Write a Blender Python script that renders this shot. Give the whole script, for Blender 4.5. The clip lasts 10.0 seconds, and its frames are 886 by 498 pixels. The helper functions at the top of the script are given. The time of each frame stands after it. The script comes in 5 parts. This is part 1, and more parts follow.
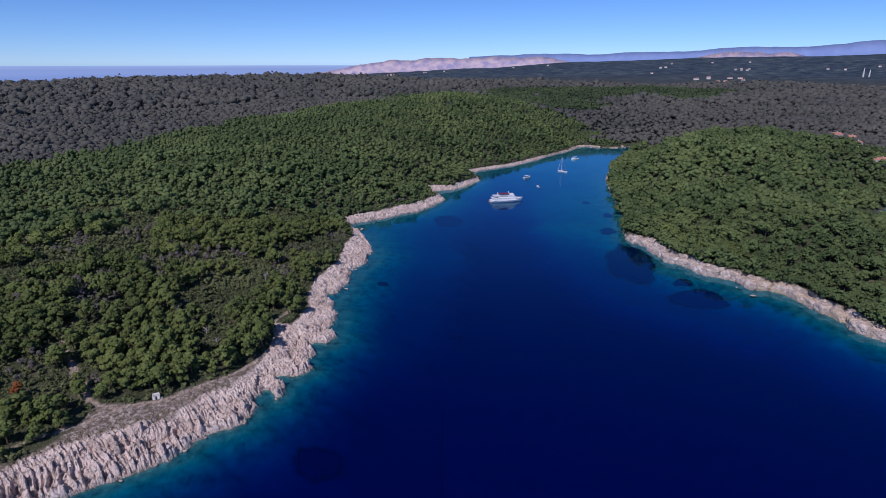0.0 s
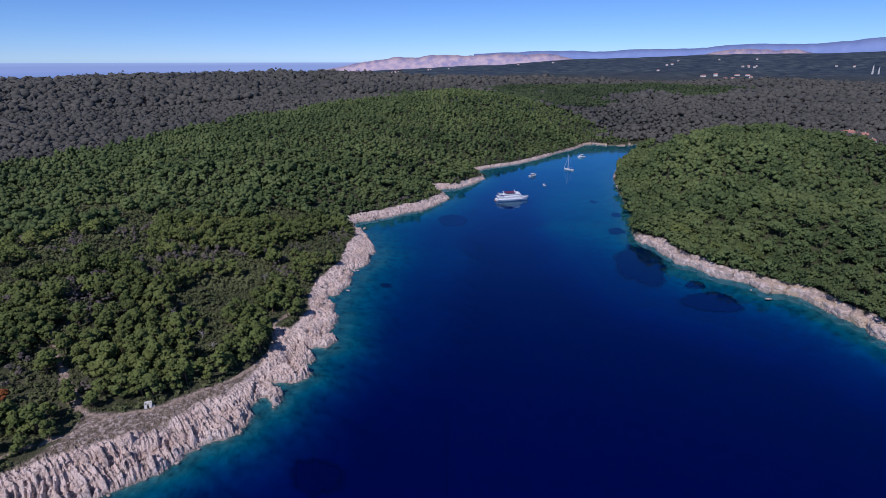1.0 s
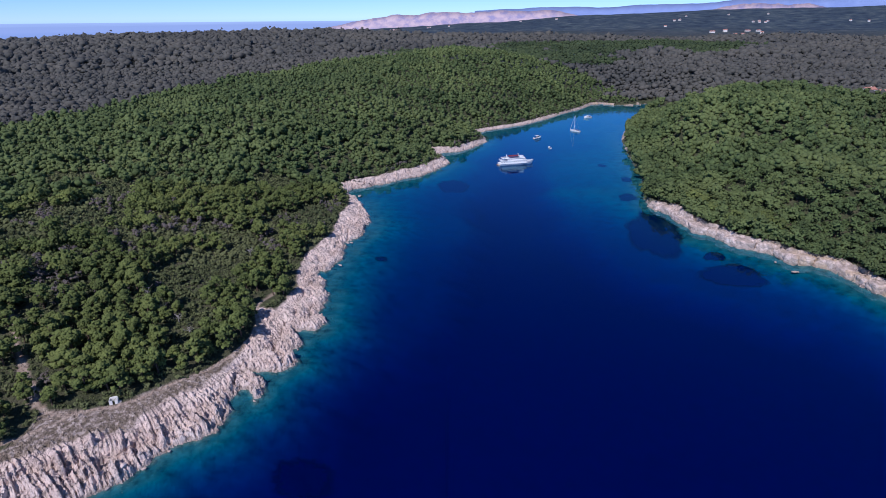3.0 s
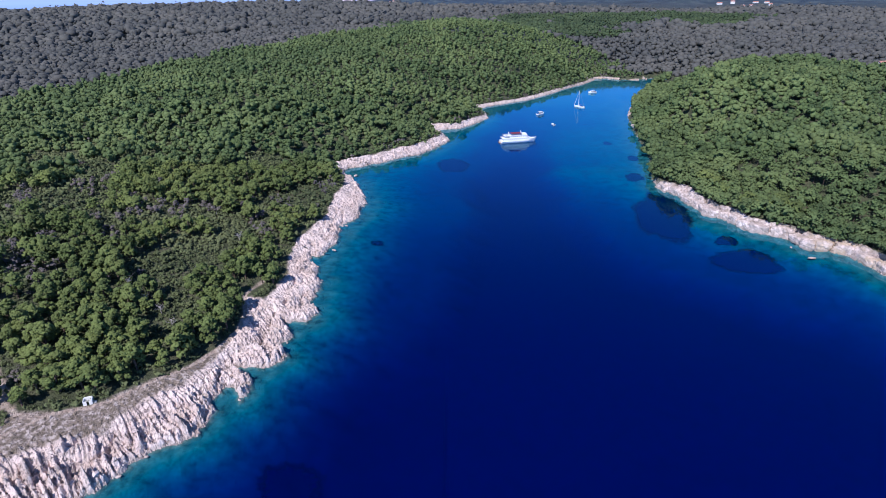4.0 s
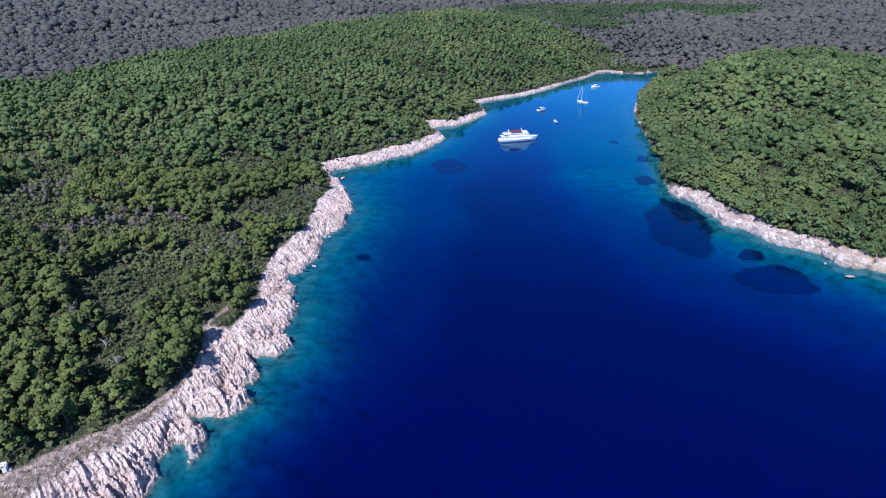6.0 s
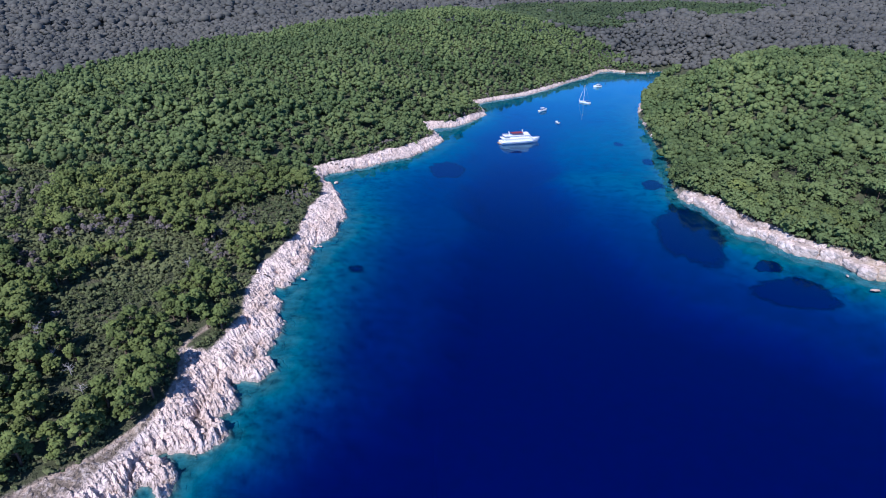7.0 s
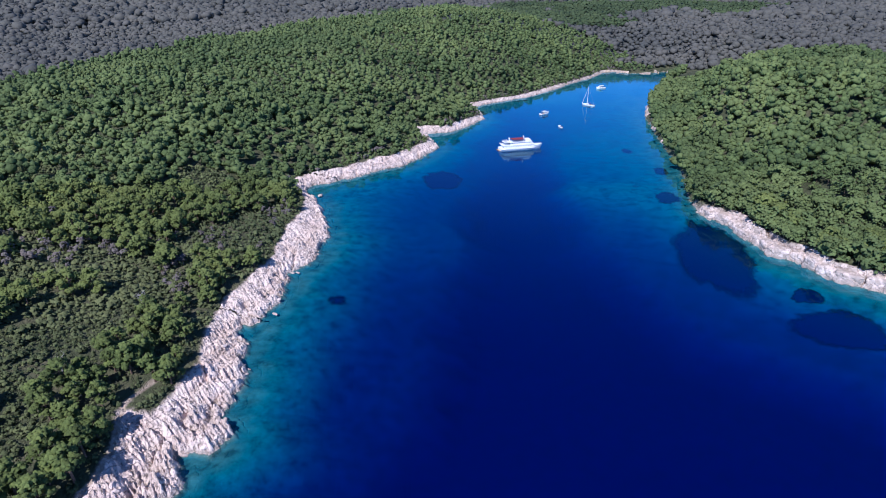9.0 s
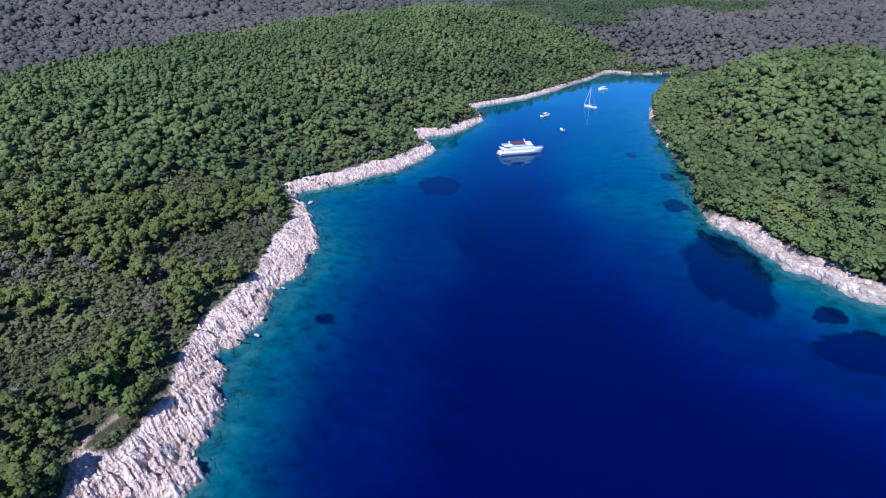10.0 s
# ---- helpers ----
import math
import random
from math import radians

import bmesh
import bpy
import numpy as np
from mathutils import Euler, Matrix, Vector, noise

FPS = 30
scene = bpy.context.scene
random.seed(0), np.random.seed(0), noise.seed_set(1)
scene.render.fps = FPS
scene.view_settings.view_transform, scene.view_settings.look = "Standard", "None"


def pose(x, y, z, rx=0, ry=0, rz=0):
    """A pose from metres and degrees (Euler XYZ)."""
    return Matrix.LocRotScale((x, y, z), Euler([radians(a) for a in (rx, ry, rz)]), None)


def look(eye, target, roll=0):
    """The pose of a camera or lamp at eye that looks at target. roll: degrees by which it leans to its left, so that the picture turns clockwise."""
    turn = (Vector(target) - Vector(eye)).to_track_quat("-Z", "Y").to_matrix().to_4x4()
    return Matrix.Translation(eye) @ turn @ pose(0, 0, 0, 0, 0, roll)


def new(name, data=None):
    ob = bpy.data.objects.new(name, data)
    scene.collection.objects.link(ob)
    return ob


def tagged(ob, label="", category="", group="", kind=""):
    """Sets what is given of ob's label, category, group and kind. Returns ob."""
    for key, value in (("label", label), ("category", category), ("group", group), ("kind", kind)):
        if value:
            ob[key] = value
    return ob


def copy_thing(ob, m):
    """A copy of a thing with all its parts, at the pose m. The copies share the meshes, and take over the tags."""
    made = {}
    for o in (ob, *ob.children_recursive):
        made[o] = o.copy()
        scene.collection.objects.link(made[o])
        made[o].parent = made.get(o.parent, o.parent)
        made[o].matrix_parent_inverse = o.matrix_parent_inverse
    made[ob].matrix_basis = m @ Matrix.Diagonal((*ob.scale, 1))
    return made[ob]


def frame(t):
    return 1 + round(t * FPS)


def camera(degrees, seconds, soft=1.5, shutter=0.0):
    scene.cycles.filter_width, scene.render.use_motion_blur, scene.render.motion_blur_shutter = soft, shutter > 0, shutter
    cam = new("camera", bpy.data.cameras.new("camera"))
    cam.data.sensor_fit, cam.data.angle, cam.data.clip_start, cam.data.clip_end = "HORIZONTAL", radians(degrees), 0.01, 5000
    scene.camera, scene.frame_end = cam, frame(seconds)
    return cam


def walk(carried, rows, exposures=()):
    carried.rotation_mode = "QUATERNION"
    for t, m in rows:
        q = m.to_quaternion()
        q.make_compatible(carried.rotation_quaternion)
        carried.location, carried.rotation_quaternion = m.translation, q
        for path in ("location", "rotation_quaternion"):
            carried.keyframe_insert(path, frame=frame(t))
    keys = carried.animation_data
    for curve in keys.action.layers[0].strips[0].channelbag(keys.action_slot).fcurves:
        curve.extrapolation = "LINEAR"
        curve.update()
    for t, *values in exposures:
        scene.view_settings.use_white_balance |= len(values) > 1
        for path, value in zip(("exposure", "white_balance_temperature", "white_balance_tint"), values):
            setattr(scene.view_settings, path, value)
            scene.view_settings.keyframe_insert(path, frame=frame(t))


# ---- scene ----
cam = camera(74.9, 10.0, soft=0.7)
PATH = [
    (0, (1.679, 1.437, 121.517), (1.663, 3.339, 120.9), 0.0),
    (0.5, (1.215, 6.283, 120.846), (1.192, 8.186, 120.229), -0.0),
    (1, (1.339, 11.168, 120.218), (1.309, 13.067, 119.593), -0.0),
    (1.5, (1.642, 16.383, 119.236), (1.612, 18.276, 118.592), -0.2),
    (2, (1.777, 22.324, 118.472), (1.744, 24.205, 117.794), -0.3),
    (2.5, (1.811, 28.639, 117.347), (1.777, 30.508, 116.637), -0.4),
    (4, (2.598, 49.886, 115.007), (2.561, 51.709, 114.184), -0.4),
    (4.5, (2.869, 57.581, 114.239), (2.834, 59.392, 113.392), -0.3),
    (5, (3.127, 65.612, 113.244), (3.094, 67.423, 112.398), -0.4),
    (5.5, (3.424, 73.416, 112.408), (3.393, 75.227, 111.561), -0.4),
    (5.7, (3.556, 76.597, 112.189), (3.526, 78.409, 111.344), -0.3),
    (7, (4.039, 97.648, 109.577), (4.015, 99.459, 108.73), -0.2),
    (7.5, (4.481, 105.456, 108.922), (4.459, 107.267, 108.074), -0.2),
    (8, (4.602, 113.894, 107.921), (4.583, 115.706, 107.073), -0.2),
    (8.5, (4.854, 122.046, 106.972), (4.836, 123.857, 106.124), -0.2),
    (9, (5.087, 130.105, 106.124), (5.072, 131.916, 105.276), -0.2),
    (9.5, (5.485, 137.98, 105.319), (5.472, 139.791, 104.47), -0.1),
    (10, (5.891, 146.163, 104.606), (5.881, 147.973, 103.756), -0.0),
]
EXPOSURES = [(0.0, -0.56, 5400.0, 19.0), (1.5, -0.56, 5400.0, 20.0), (2.7, -0.38, 5350.0, 19.0), (3.8, 0.18, 5200.0, 15.0), (4.3, 0.36, 5150.0, 15.0), (10.0, 0.36, 5100.0, 14.5)]
walk(cam, [(t, look(eye, target, roll)) for t, eye, target, roll in PATH], EXPOSURES)

# ---- light ----
SUN_TO = Vector((-0.31, -0.61, 0.73)).normalized()   # behind the first camera, to its left
sky_world = bpy.data.worlds.new("sky_world")
scene.world = sky_world
sky_world.use_nodes = True
wn = sky_world.node_tree.nodes
wn.clear()
w_out = wn.new("ShaderNodeOutputWorld")
w_bg = wn.new("ShaderNodeBackground")
w_sky = wn.new("ShaderNodeTexSky")
w_sky.sky_type = "NISHITA"
w_sky.sun_disc = False
w_sky.sun_elevation = math.asin(SUN_TO.z)
w_sky.sun_rotation = math.atan2(SUN_TO.x, SUN_TO.y)
w_sky.altitude = 600
w_sky.air_density, w_sky.dust_density, w_sky.ozone_density = 0.65, 0.0, 9.0
w_bg.inputs["Strength"].default_value = 0.135
sky_world.node_tree.links.new(w_sky.outputs[0], w_bg.inputs[0])
sky_world.node_tree.links.new(w_bg.outputs[0], w_out.inputs[0])

sun_data = bpy.data.lights.new("sun", "SUN")
sun_data.energy = 5.0
sun_data.angle = radians(0.53)
sun_data.color = (1.0, 0.875, 0.74)
sun = new("sun", sun_data)
sun.matrix_world = look(tuple(SUN_TO * 300), (0, 0, 0))


# ---- materials ----
def material(name):
    m = bpy.data.materials.new(name)
    m.use_nodes = True
    nt = m.node_tree
    nt.nodes.clear()
    out = nt.nodes.new("ShaderNodeOutputMaterial")
    return m, nt, out


def node(nt, kind, **sets):
    n = nt.nodes.new(kind)
    for k, v in sets.items():
        n.inputs[k.replace("_", " ")].default_value = v
    return n


def link(nt, a, b):
    nt.links.new(a, b)


def world_pos(nt):
    return nt.nodes.new("ShaderNodeNewGeometry").outputs["Position"]


def noise_tex(nt, vec, scale, detail=4.0, rough=0.6):
    n = node(nt, "ShaderNodeTexNoise", Scale=scale, Detail=detail, Roughness=rough)
    link(nt, vec, n.inputs["Vector"])
    return n.outputs["Fac"]


def ramp(nt, fac, stops):
    r = nt.nodes.new("ShaderNodeValToRGB")
    el = r.color_ramp.elements
    while len(el) < len(stops):
        el.new(0.5)
    for e, (p, c) in zip(el, stops):
        e.position, e.color = p, (*c, 1)
    link(nt, fac, r.inputs[0])
    return r.outputs[0]


def mix(nt, fac, a, b, blend="MIX"):
    m = nt.nodes.new("ShaderNodeMix")
    m.data_type, m.blend_type = "RGBA", blend
    for sock, val in ((m.inputs[0], fac), (m.inputs[6], a), (m.inputs[7], b)):
        if isinstance(val, (int, float)):
            sock.default_value = val
        elif isinstance(val, tuple):
            sock.default_value = (*val, 1)
        else:
            link(nt, val, sock)
    return m.outputs[2]


def maths(nt, op, a, b=0.0, c=None, clamp=False):
    m = nt.nodes.new("ShaderNodeMath")
    m.operation, m.use_clamp = op, clamp
    for i, v in enumerate((a, b, c)):
        if v is None:
            continue
        if isinstance(v, (int, float)):
            m.inputs[i].default_value = v
        else:
            link(nt, v, m.inputs[i])
    return m.outputs[0]


def smooth(nt, v, lo, hi):
    r = nt.nodes.new("ShaderNodeMapRange")
    r.interpolation_type = "SMOOTHSTEP"
    link(nt, v, r.inputs[0])
    r.inputs[1].default_value, r.inputs[2].default_value = lo, hi
    return r.outputs[0]


def attr(nt, name):
    a = nt.nodes.new("ShaderNodeAttribute")
    a.attribute_name = name
    return a.outputs["Fac"]


def surface(nt, out, colour, rough=0.85, metal=0.0, bump=None, strength=0.3, dist=0.3, spec=0.3):
    p = nt.nodes.new("ShaderNodeBsdfPrincipled")
    if isinstance(colour, tuple):
        p.inputs["Base Color"].default_value = (*colour, 1)
    else:
        link(nt, colour, p.inputs["Base Color"])
    p.inputs["Roughness"].default_value = rough
    p.inputs["Metallic"].default_value = metal
    p.inputs["Specular IOR Level"].default_value = spec
    if bump is not None:
        b = nt.nodes.new("ShaderNodeBump")
        b.inputs["Strength"].default_value, b.inputs["Distance"].default_value = strength, dist
        link(nt, bump, b.inputs["Height"])
        link(nt, b.outputs[0], p.inputs["Normal"])
    link(nt, p.outputs[0], out.inputs[0])
    return p


def plain(name, colour, rough=0.6, metal=0.0, vary=0.12, scale=1.5, spec=0.3):
    m, nt, out = material(name)
    n = noise_tex(nt, world_pos(nt), scale)
    lo = tuple(c * (1 - vary) for c in colour)
    hi = tuple(min(1, c * (1 + vary)) for c in colour)
    surface(nt, out, ramp(nt, n, [(0.3, lo), (0.7, hi)]), rough, metal, n, 0.1, 0.05, spec)
    return m


SEA_DEEP = (0.0, 0.0014, 0.043)       # light scattered back by deep clear water
SEA_GLOW = (0.9, 0.42, 0.5)          # how soon that light builds up with depth
SEA_ABSORB = (2.2, 0.44, 0.17)         # loss per metre of depth, there and back


def under_water(nt, colour):
    """Seabed colour as seen through the water above it, from the depth."""
    sep = nt.nodes.new("ShaderNodeSeparateXYZ")
    link(nt, world_pos(nt), sep.inputs[0])
    depth = maths(nt, "MAXIMUM", maths(nt, "MULTIPLY", sep.outputs[2], -1.0), 0.0)
    comb = nt.nodes.new("ShaderNodeCombineXYZ")
    for i, k in enumerate(SEA_ABSORB):
        link(nt, maths(nt, "EXPONENT", maths(nt, "MULTIPLY", depth, -k)), comb.inputs[i])
    fill = nt.nodes.new("ShaderNodeCombineXYZ")
    for i, k in enumerate(SEA_GLOW):
        link(nt, maths(nt, "EXPONENT", maths(nt, "MULTIPLY", depth, -k)), fill.inputs[i])
    gone = nt.nodes.new("ShaderNodeVectorMath")
    gone.operation = "SUBTRACT"
    gone.inputs[0].default_value = (1, 1, 1)
    link(nt, fill.outputs[0], gone.inputs[1])
    lit = mix(nt, 1.0, colour, comb.outputs[0], "MULTIPLY")
    back = mix(nt, 1.0, gone.outputs[0], SEA_DEEP, "MULTIPLY")
    return mix(nt, 1.0, lit, back, "ADD")


def limestone(nt):
    pos = world_pos(nt)
    big = noise_tex(nt, pos, 0.11, 6)
    fine = noise_tex(nt, pos, 0.9, 8, 0.7)
    col = ramp(nt, big, [(0.3, (0.54, 0.415, 0.355)), (0.5, (0.69, 0.55, 0.48)), (0.72, (0.77, 0.64, 0.57))])
    crack = nt.nodes.new("ShaderNodeTexVoronoi")
    crack.feature = "DISTANCE_TO_EDGE"
    crack.inputs["Scale"].default_value = 0.55
    warp = nt.nodes.new("ShaderNodeVectorMath")
    warp.operation = "MULTIPLY_ADD"
    nz = node(nt, "ShaderNodeTexNoise", Scale=0.5, Detail=3.0)
    link(nt, pos, nz.inputs["Vector"])
    link(nt, nz.outputs["Color"], warp.inputs[0])
    warp.inputs[1].default_value = (3, 3, 3)
    link(nt, pos, warp.inputs[2])
    link(nt, warp.outputs[0], crack.inputs["Vector"])
    seam = maths(nt, "SUBTRACT", 1.0, smooth(nt, crack.outputs["Distance"], 0.0, 0.09))
    seam = maths(nt, "MULTIPLY", seam, smooth(nt, fine, 0.45, 0.6))
    col = mix(nt, maths(nt, "MULTIPLY", seam, 0.6), col, (0.17, 0.135, 0.115))
    col = mix(nt, smooth(nt, fine, 0.57, 0.75), col, (0.30, 0.255, 0.22))
    turn = nt.nodes.new("ShaderNodeMapping")
    turn.inputs["Rotation"].default_value = (0, 0, radians(-37))
    turn.inputs["Scale"].default_value = (0.62, 0.13, 0.3)
    link(nt, warp.outputs[0], turn.inputs["Vector"])
    joint = node(nt, "ShaderNodeTexNoise", Scale=1.0, Detail=3.0, Roughness=0.55)
    link(nt, turn.outputs[0], joint.inputs["Vector"])
    gap = maths(nt, "SUBTRACT", 1.0, smooth(nt, maths(nt, "ABSOLUTE", maths(nt, "SUBTRACT", joint.outputs["Fac"], 0.5)), 0.0, 0.05))
    col = mix(nt, maths(nt, "MULTIPLY", maths(nt, "MULTIPLY", gap, smooth(nt, fine, 0.40, 0.62)), 0.7), col, (0.13, 0.10, 0.085))
    seam = maths(nt, "ADD", seam, gap)
    sep = nt.nodes.new("ShaderNodeSeparateXYZ")
    link(nt, pos, sep.inputs[0])
    level = maths(nt, "ADD", sep.outputs[2], maths(nt, "MULTIPLY", fine, -1.6))
    tide = maths(nt, "SUBTRACT", 1.0, smooth(nt, level, -0.6, 0.6))
    col = mix(nt, maths(nt, "MULTIPLY", tide, 0.42), col, (0.20, 0.155, 0.115))
    # grey-brown darker patches and ochre stains on the headland's bluffs
    greyed = maths(nt, "MULTIPLY", smooth(nt, sep.outputs[0], 100.0, 125.0), smooth(nt, noise_tex(nt, pos, 0.35, 6, 0.65), 0.36, 0.6))
    col = mix(nt, maths(nt, "MULTIPLY", greyed, 0.75), col, (0.30, 0.245, 0.205))
    ochre = maths(nt, "MULTIPLY", smooth(nt, sep.outputs[0], 165.0, 178.0), smooth(nt, big, 0.45, 0.6))
    col = mix(nt, maths(nt, "MULTIPLY", ochre, 0.6), col, (0.50, 0.36, 0.22))
    return col, maths(nt, "ADD", fine, maths(nt, "MULTIPLY", seam, -0.55))


def mat_ground():
    m, nt, out = material("island_ground")
    pos = world_pos(nt)
    inland = attr(nt, "inland")          # metres from the waterline
    shelf = attr(nt, "shelf")            # width of the bare rock there
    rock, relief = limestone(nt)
    fine = noise_tex(nt, pos, 0.6, 8, 0.7)
    mid = noise_tex(nt, pos, 0.09, 5)
    # stony strip with dry grass behind the rock
    strip = ramp(nt, fine, [(0.35, (0.15, 0.12, 0.085)), (0.50, (0.25, 0.195, 0.15)), (0.60, (0.52, 0.43, 0.37))])
    # forest floor and low scrub
    floor_c = ramp(nt, mid, [(0.3, (0.055, 0.062, 0.031)), (0.5, (0.080, 0.087, 0.045)), (0.7, (0.120, 0.110, 0.067))])
    wander = maths(nt, "MULTIPLY", maths(nt, "SUBTRACT", mid, 0.5), 4.0)
    t1 = smooth(nt, maths(nt, "ADD", maths(nt, "SUBTRACT", inland, shelf), wander), -1.0, 1.2)
    t2 = smooth(nt, maths(nt, "ADD", attr(nt, "brush"), wander), -0.8, 1.6)
    col = mix(nt, t1, rock, strip)
    col = mix(nt, t2, col, floor_c)
    # trodden path
    col = mix(nt, attr(nt, "path"), col, ramp(nt, fine, [(0.35, (0.34, 0.25, 0.19)), (0.65, (0.52, 0.42, 0.34))]))
    surface(nt, out, col, 0.93, 0.0, relief, 0.8, 0.7, 0.15)
    return m


def mat_heath():
    """Far heath and oak scrub, paler and bluer hills at the rim with distance haze put into their colour."""
    m, nt, out = material("far_heath")
    pos = world_pos(nt)
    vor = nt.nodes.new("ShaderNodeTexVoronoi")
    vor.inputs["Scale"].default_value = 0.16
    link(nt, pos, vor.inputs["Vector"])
    wide = noise_tex(nt, pos, 0.0045, 6, 0.6)
    col = ramp(nt, wide, [(0.36, (0.052, 0.066, 0.055)), (0.47, (0.074, 0.080, 0.070)), (0.56, (0.092, 0.086, 0.076)), (0.66, (0.064, 0.090, 0.046))])
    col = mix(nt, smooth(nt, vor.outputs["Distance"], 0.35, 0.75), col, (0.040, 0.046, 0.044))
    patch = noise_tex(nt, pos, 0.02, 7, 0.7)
    # rim hills: the blue of distance haze is mixed into the ground colour
    col = mix(nt, attr(nt, "rim_haze"), col, ramp(nt, patch, [(0.36, (0.022, 0.034, 0.050)), (0.47, (0.042, 0.058, 0.080)), (0.56, (0.062, 0.082, 0.092)), (0.68, (0.12, 0.135, 0.14))]))
    surface(nt, out, col, 0.93, 0.0, vor.outputs["Distance"], 0.5, -3.0, 0.1)
    return m


def mat_seabed():
    m, nt, out = material("seabed")
    pos = world_pos(nt)
    n = noise_tex(nt, pos, 0.22, 9, 0.72)
    sand = ramp(nt, n, [(0.36, (0.045, 0.068, 0.060)), (0.46, (0.095, 0.125, 0.110)), (0.62, (0.150, 0.185, 0.170))])
    surface(nt, out, under_water(nt, sand), 1.0, 0.0, n, 0.3, 0.3, 0.0)
    return m


def mat_rock():
    m, nt, out = material("limestone_block")
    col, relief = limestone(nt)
    surface(nt, out, col, 0.93, 0.0, relief, 0.5, 0.3, 0.15)
    return m


def mat_foliage(name, dark, light, yellow):
    """Leaf tufts: tone is a value per tuft, with light on tips and lobe tops put in, drift a slow change over the
    wood.
    """
    m, nt, out = material(name)
    pos = world_pos(nt)
    tone = attr(nt, "tone")
    drift = noise_tex(nt, pos, 0.02, 3)
    fine = noise_tex(nt, pos, 1.3, 6, 0.75)
    clump = noise_tex(nt, pos, 0.42, 3, 0.6)
    f = maths(nt, "ADD", maths(nt, "MULTIPLY", tone, 0.75), maths(nt, "MULTIPLY", maths(nt, "SUBTRACT", fine, 0.5), 0.9))
    f = maths(nt, "ADD", f, maths(nt, "MULTIPLY", maths(nt, "SUBTRACT", clump, 0.5), 0.7), clamp=True)
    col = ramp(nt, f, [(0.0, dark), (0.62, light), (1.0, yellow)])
    col = mix(nt, smooth(nt, drift, 0.35, 0.7), col, mix(nt, 0.5, col, yellow))
    broad = ramp(nt, noise_tex(nt, pos, 0.006, 4), [(0.3, (0.72, 0.74, 0.76)), (0.7, (1.15, 1.12, 1.05))])
    col = mix(nt, 1.0, col, broad, "MULTIPLY")
    p = surface(nt, out, col, 0.8, 0.0, fine, 0.7, 0.6, 0.15)
    thin = node(nt, "ShaderNodeBsdfTranslucent")
    link(nt, col, thin.inputs[0])
    both = node(nt, "ShaderNodeMixShader", Fac=0.18)
    link(nt, p.outputs[0], both.inputs[1])
    link(nt, thin.outputs[0], both.inputs[2])
    link(nt, both.outputs[0], out.inputs[0])
    return m


def mat_water():
    m, nt, out = material("sea_water")
    pos = world_pos(nt)
    n1 = noise_tex(nt, pos, 0.9, 3, 0.5)
    n2 = noise_tex(nt, pos, 0.12, 3, 0.5)
    b = nt.nodes.new("ShaderNodeBump")
    b.inputs["Strength"].default_value, b.inputs["Distance"].default_value = 0.03, 0.08
    link(nt, maths(nt, "ADD", n1, n2), b.inputs["Height"])
    gloss = node(nt, "ShaderNodeBsdfGlossy", Roughness=0.06, Color=(0.46, 0.78, 1.0, 1.0))
    link(nt, b.outputs[0], gloss.inputs["Normal"])
    clear = node(nt, "ShaderNodeBsdfTransparent")
    graze = node(nt, "ShaderNodeLayerWeight", Blend=0.5)
    link(nt, b.outputs[0], graze.inputs["Normal"])
    sheen = maths(nt, "MULTIPLY_ADD", maths(nt, "POWER", graze.outputs["Facing"], 5.0), 0.98, 0.02)
    mx = nt.nodes.new("ShaderNodeMixShader")
    link(nt, sheen, mx.inputs[0])
    link(nt, clear.outputs[0], mx.inputs[1])
    link(nt, gloss.outputs[0], mx.inputs[2])
    link(nt, mx.outputs[0], out.inputs[0])
    return m


def mat_seagrass():
    m, nt, out = material("seagrass")
    n = noise_tex(nt, world_pos(nt), 0.7, 5)
    col = ramp(nt, n, [(0.3, (0.002, 0.009, 0.018)), (0.7, (0.006, 0.018, 0.030))])
    p = surface(nt, out, under_water(nt, col), 1.0, 0.0, n, 0.3, 0.3, 0.0)
    bare = node(nt, "ShaderNodeBsdfTransparent")
    thick = maths(nt, "ADD", attr(nt, "cover"), maths(nt, "MULTIPLY", maths(nt, "SUBTRACT", n, 0.5), 0.9))
    mx = nt.nodes.new("ShaderNodeMixShader")
    link(nt, smooth(nt, thick, 0.0, 0.55), mx.inputs[0])
    link(nt, bare.outputs[0], mx.inputs[1])
    link(nt, p.outputs[0], mx.inputs[2])
    link(nt, mx.outputs[0], out.inputs[0])
    return m


def mat_distance(name, stops, scale, glow=0.0):
    m, nt, out = material(name)
    n = noise_tex(nt, world_pos(nt), scale, 7, 0.62)
    col = ramp(nt, n, stops)
    if glow:
        e = nt.nodes.new("ShaderNodeEmission")
        e.inputs["Strength"].default_value = glow
        link(nt, col, e.inputs[0])
        link(nt, e.outputs[0], out.inputs[0])
    else:
        surface(nt, out, col, 0.95, spec=0.0)
    return m


M_HEATH, M_SEABED = mat_heath(), mat_seabed()
M_GROUND, M_ROCK, M_WATER, M_GRASS = mat_ground(), mat_rock(), mat_water(), mat_seagrass()
M_PINE = mat_foliage("pine_needles", (0.037, 0.057, 0.025), (0.126, 0.176, 0.064), (0.205, 0.248, 0.090))
M_SCRUB = mat_foliage("maquis_leaves", (0.056, 0.072, 0.034), (0.148, 0.172, 0.074), (0.215, 0.228, 0.100))
M_OAK = mat_foliage("dry_oak_leaves", (0.084, 0.086, 0.078), (0.120, 0.119, 0.107), (0.158, 0.148, 0.129))
# brighter, yellower copy of the pine colours, for trees near the west shore
M_SHORE_PINE = mat_foliage("yellow_green_needles", (0.042, 0.060, 0.022), (0.152, 0.196, 0.058), (0.245, 0.278, 0.082))
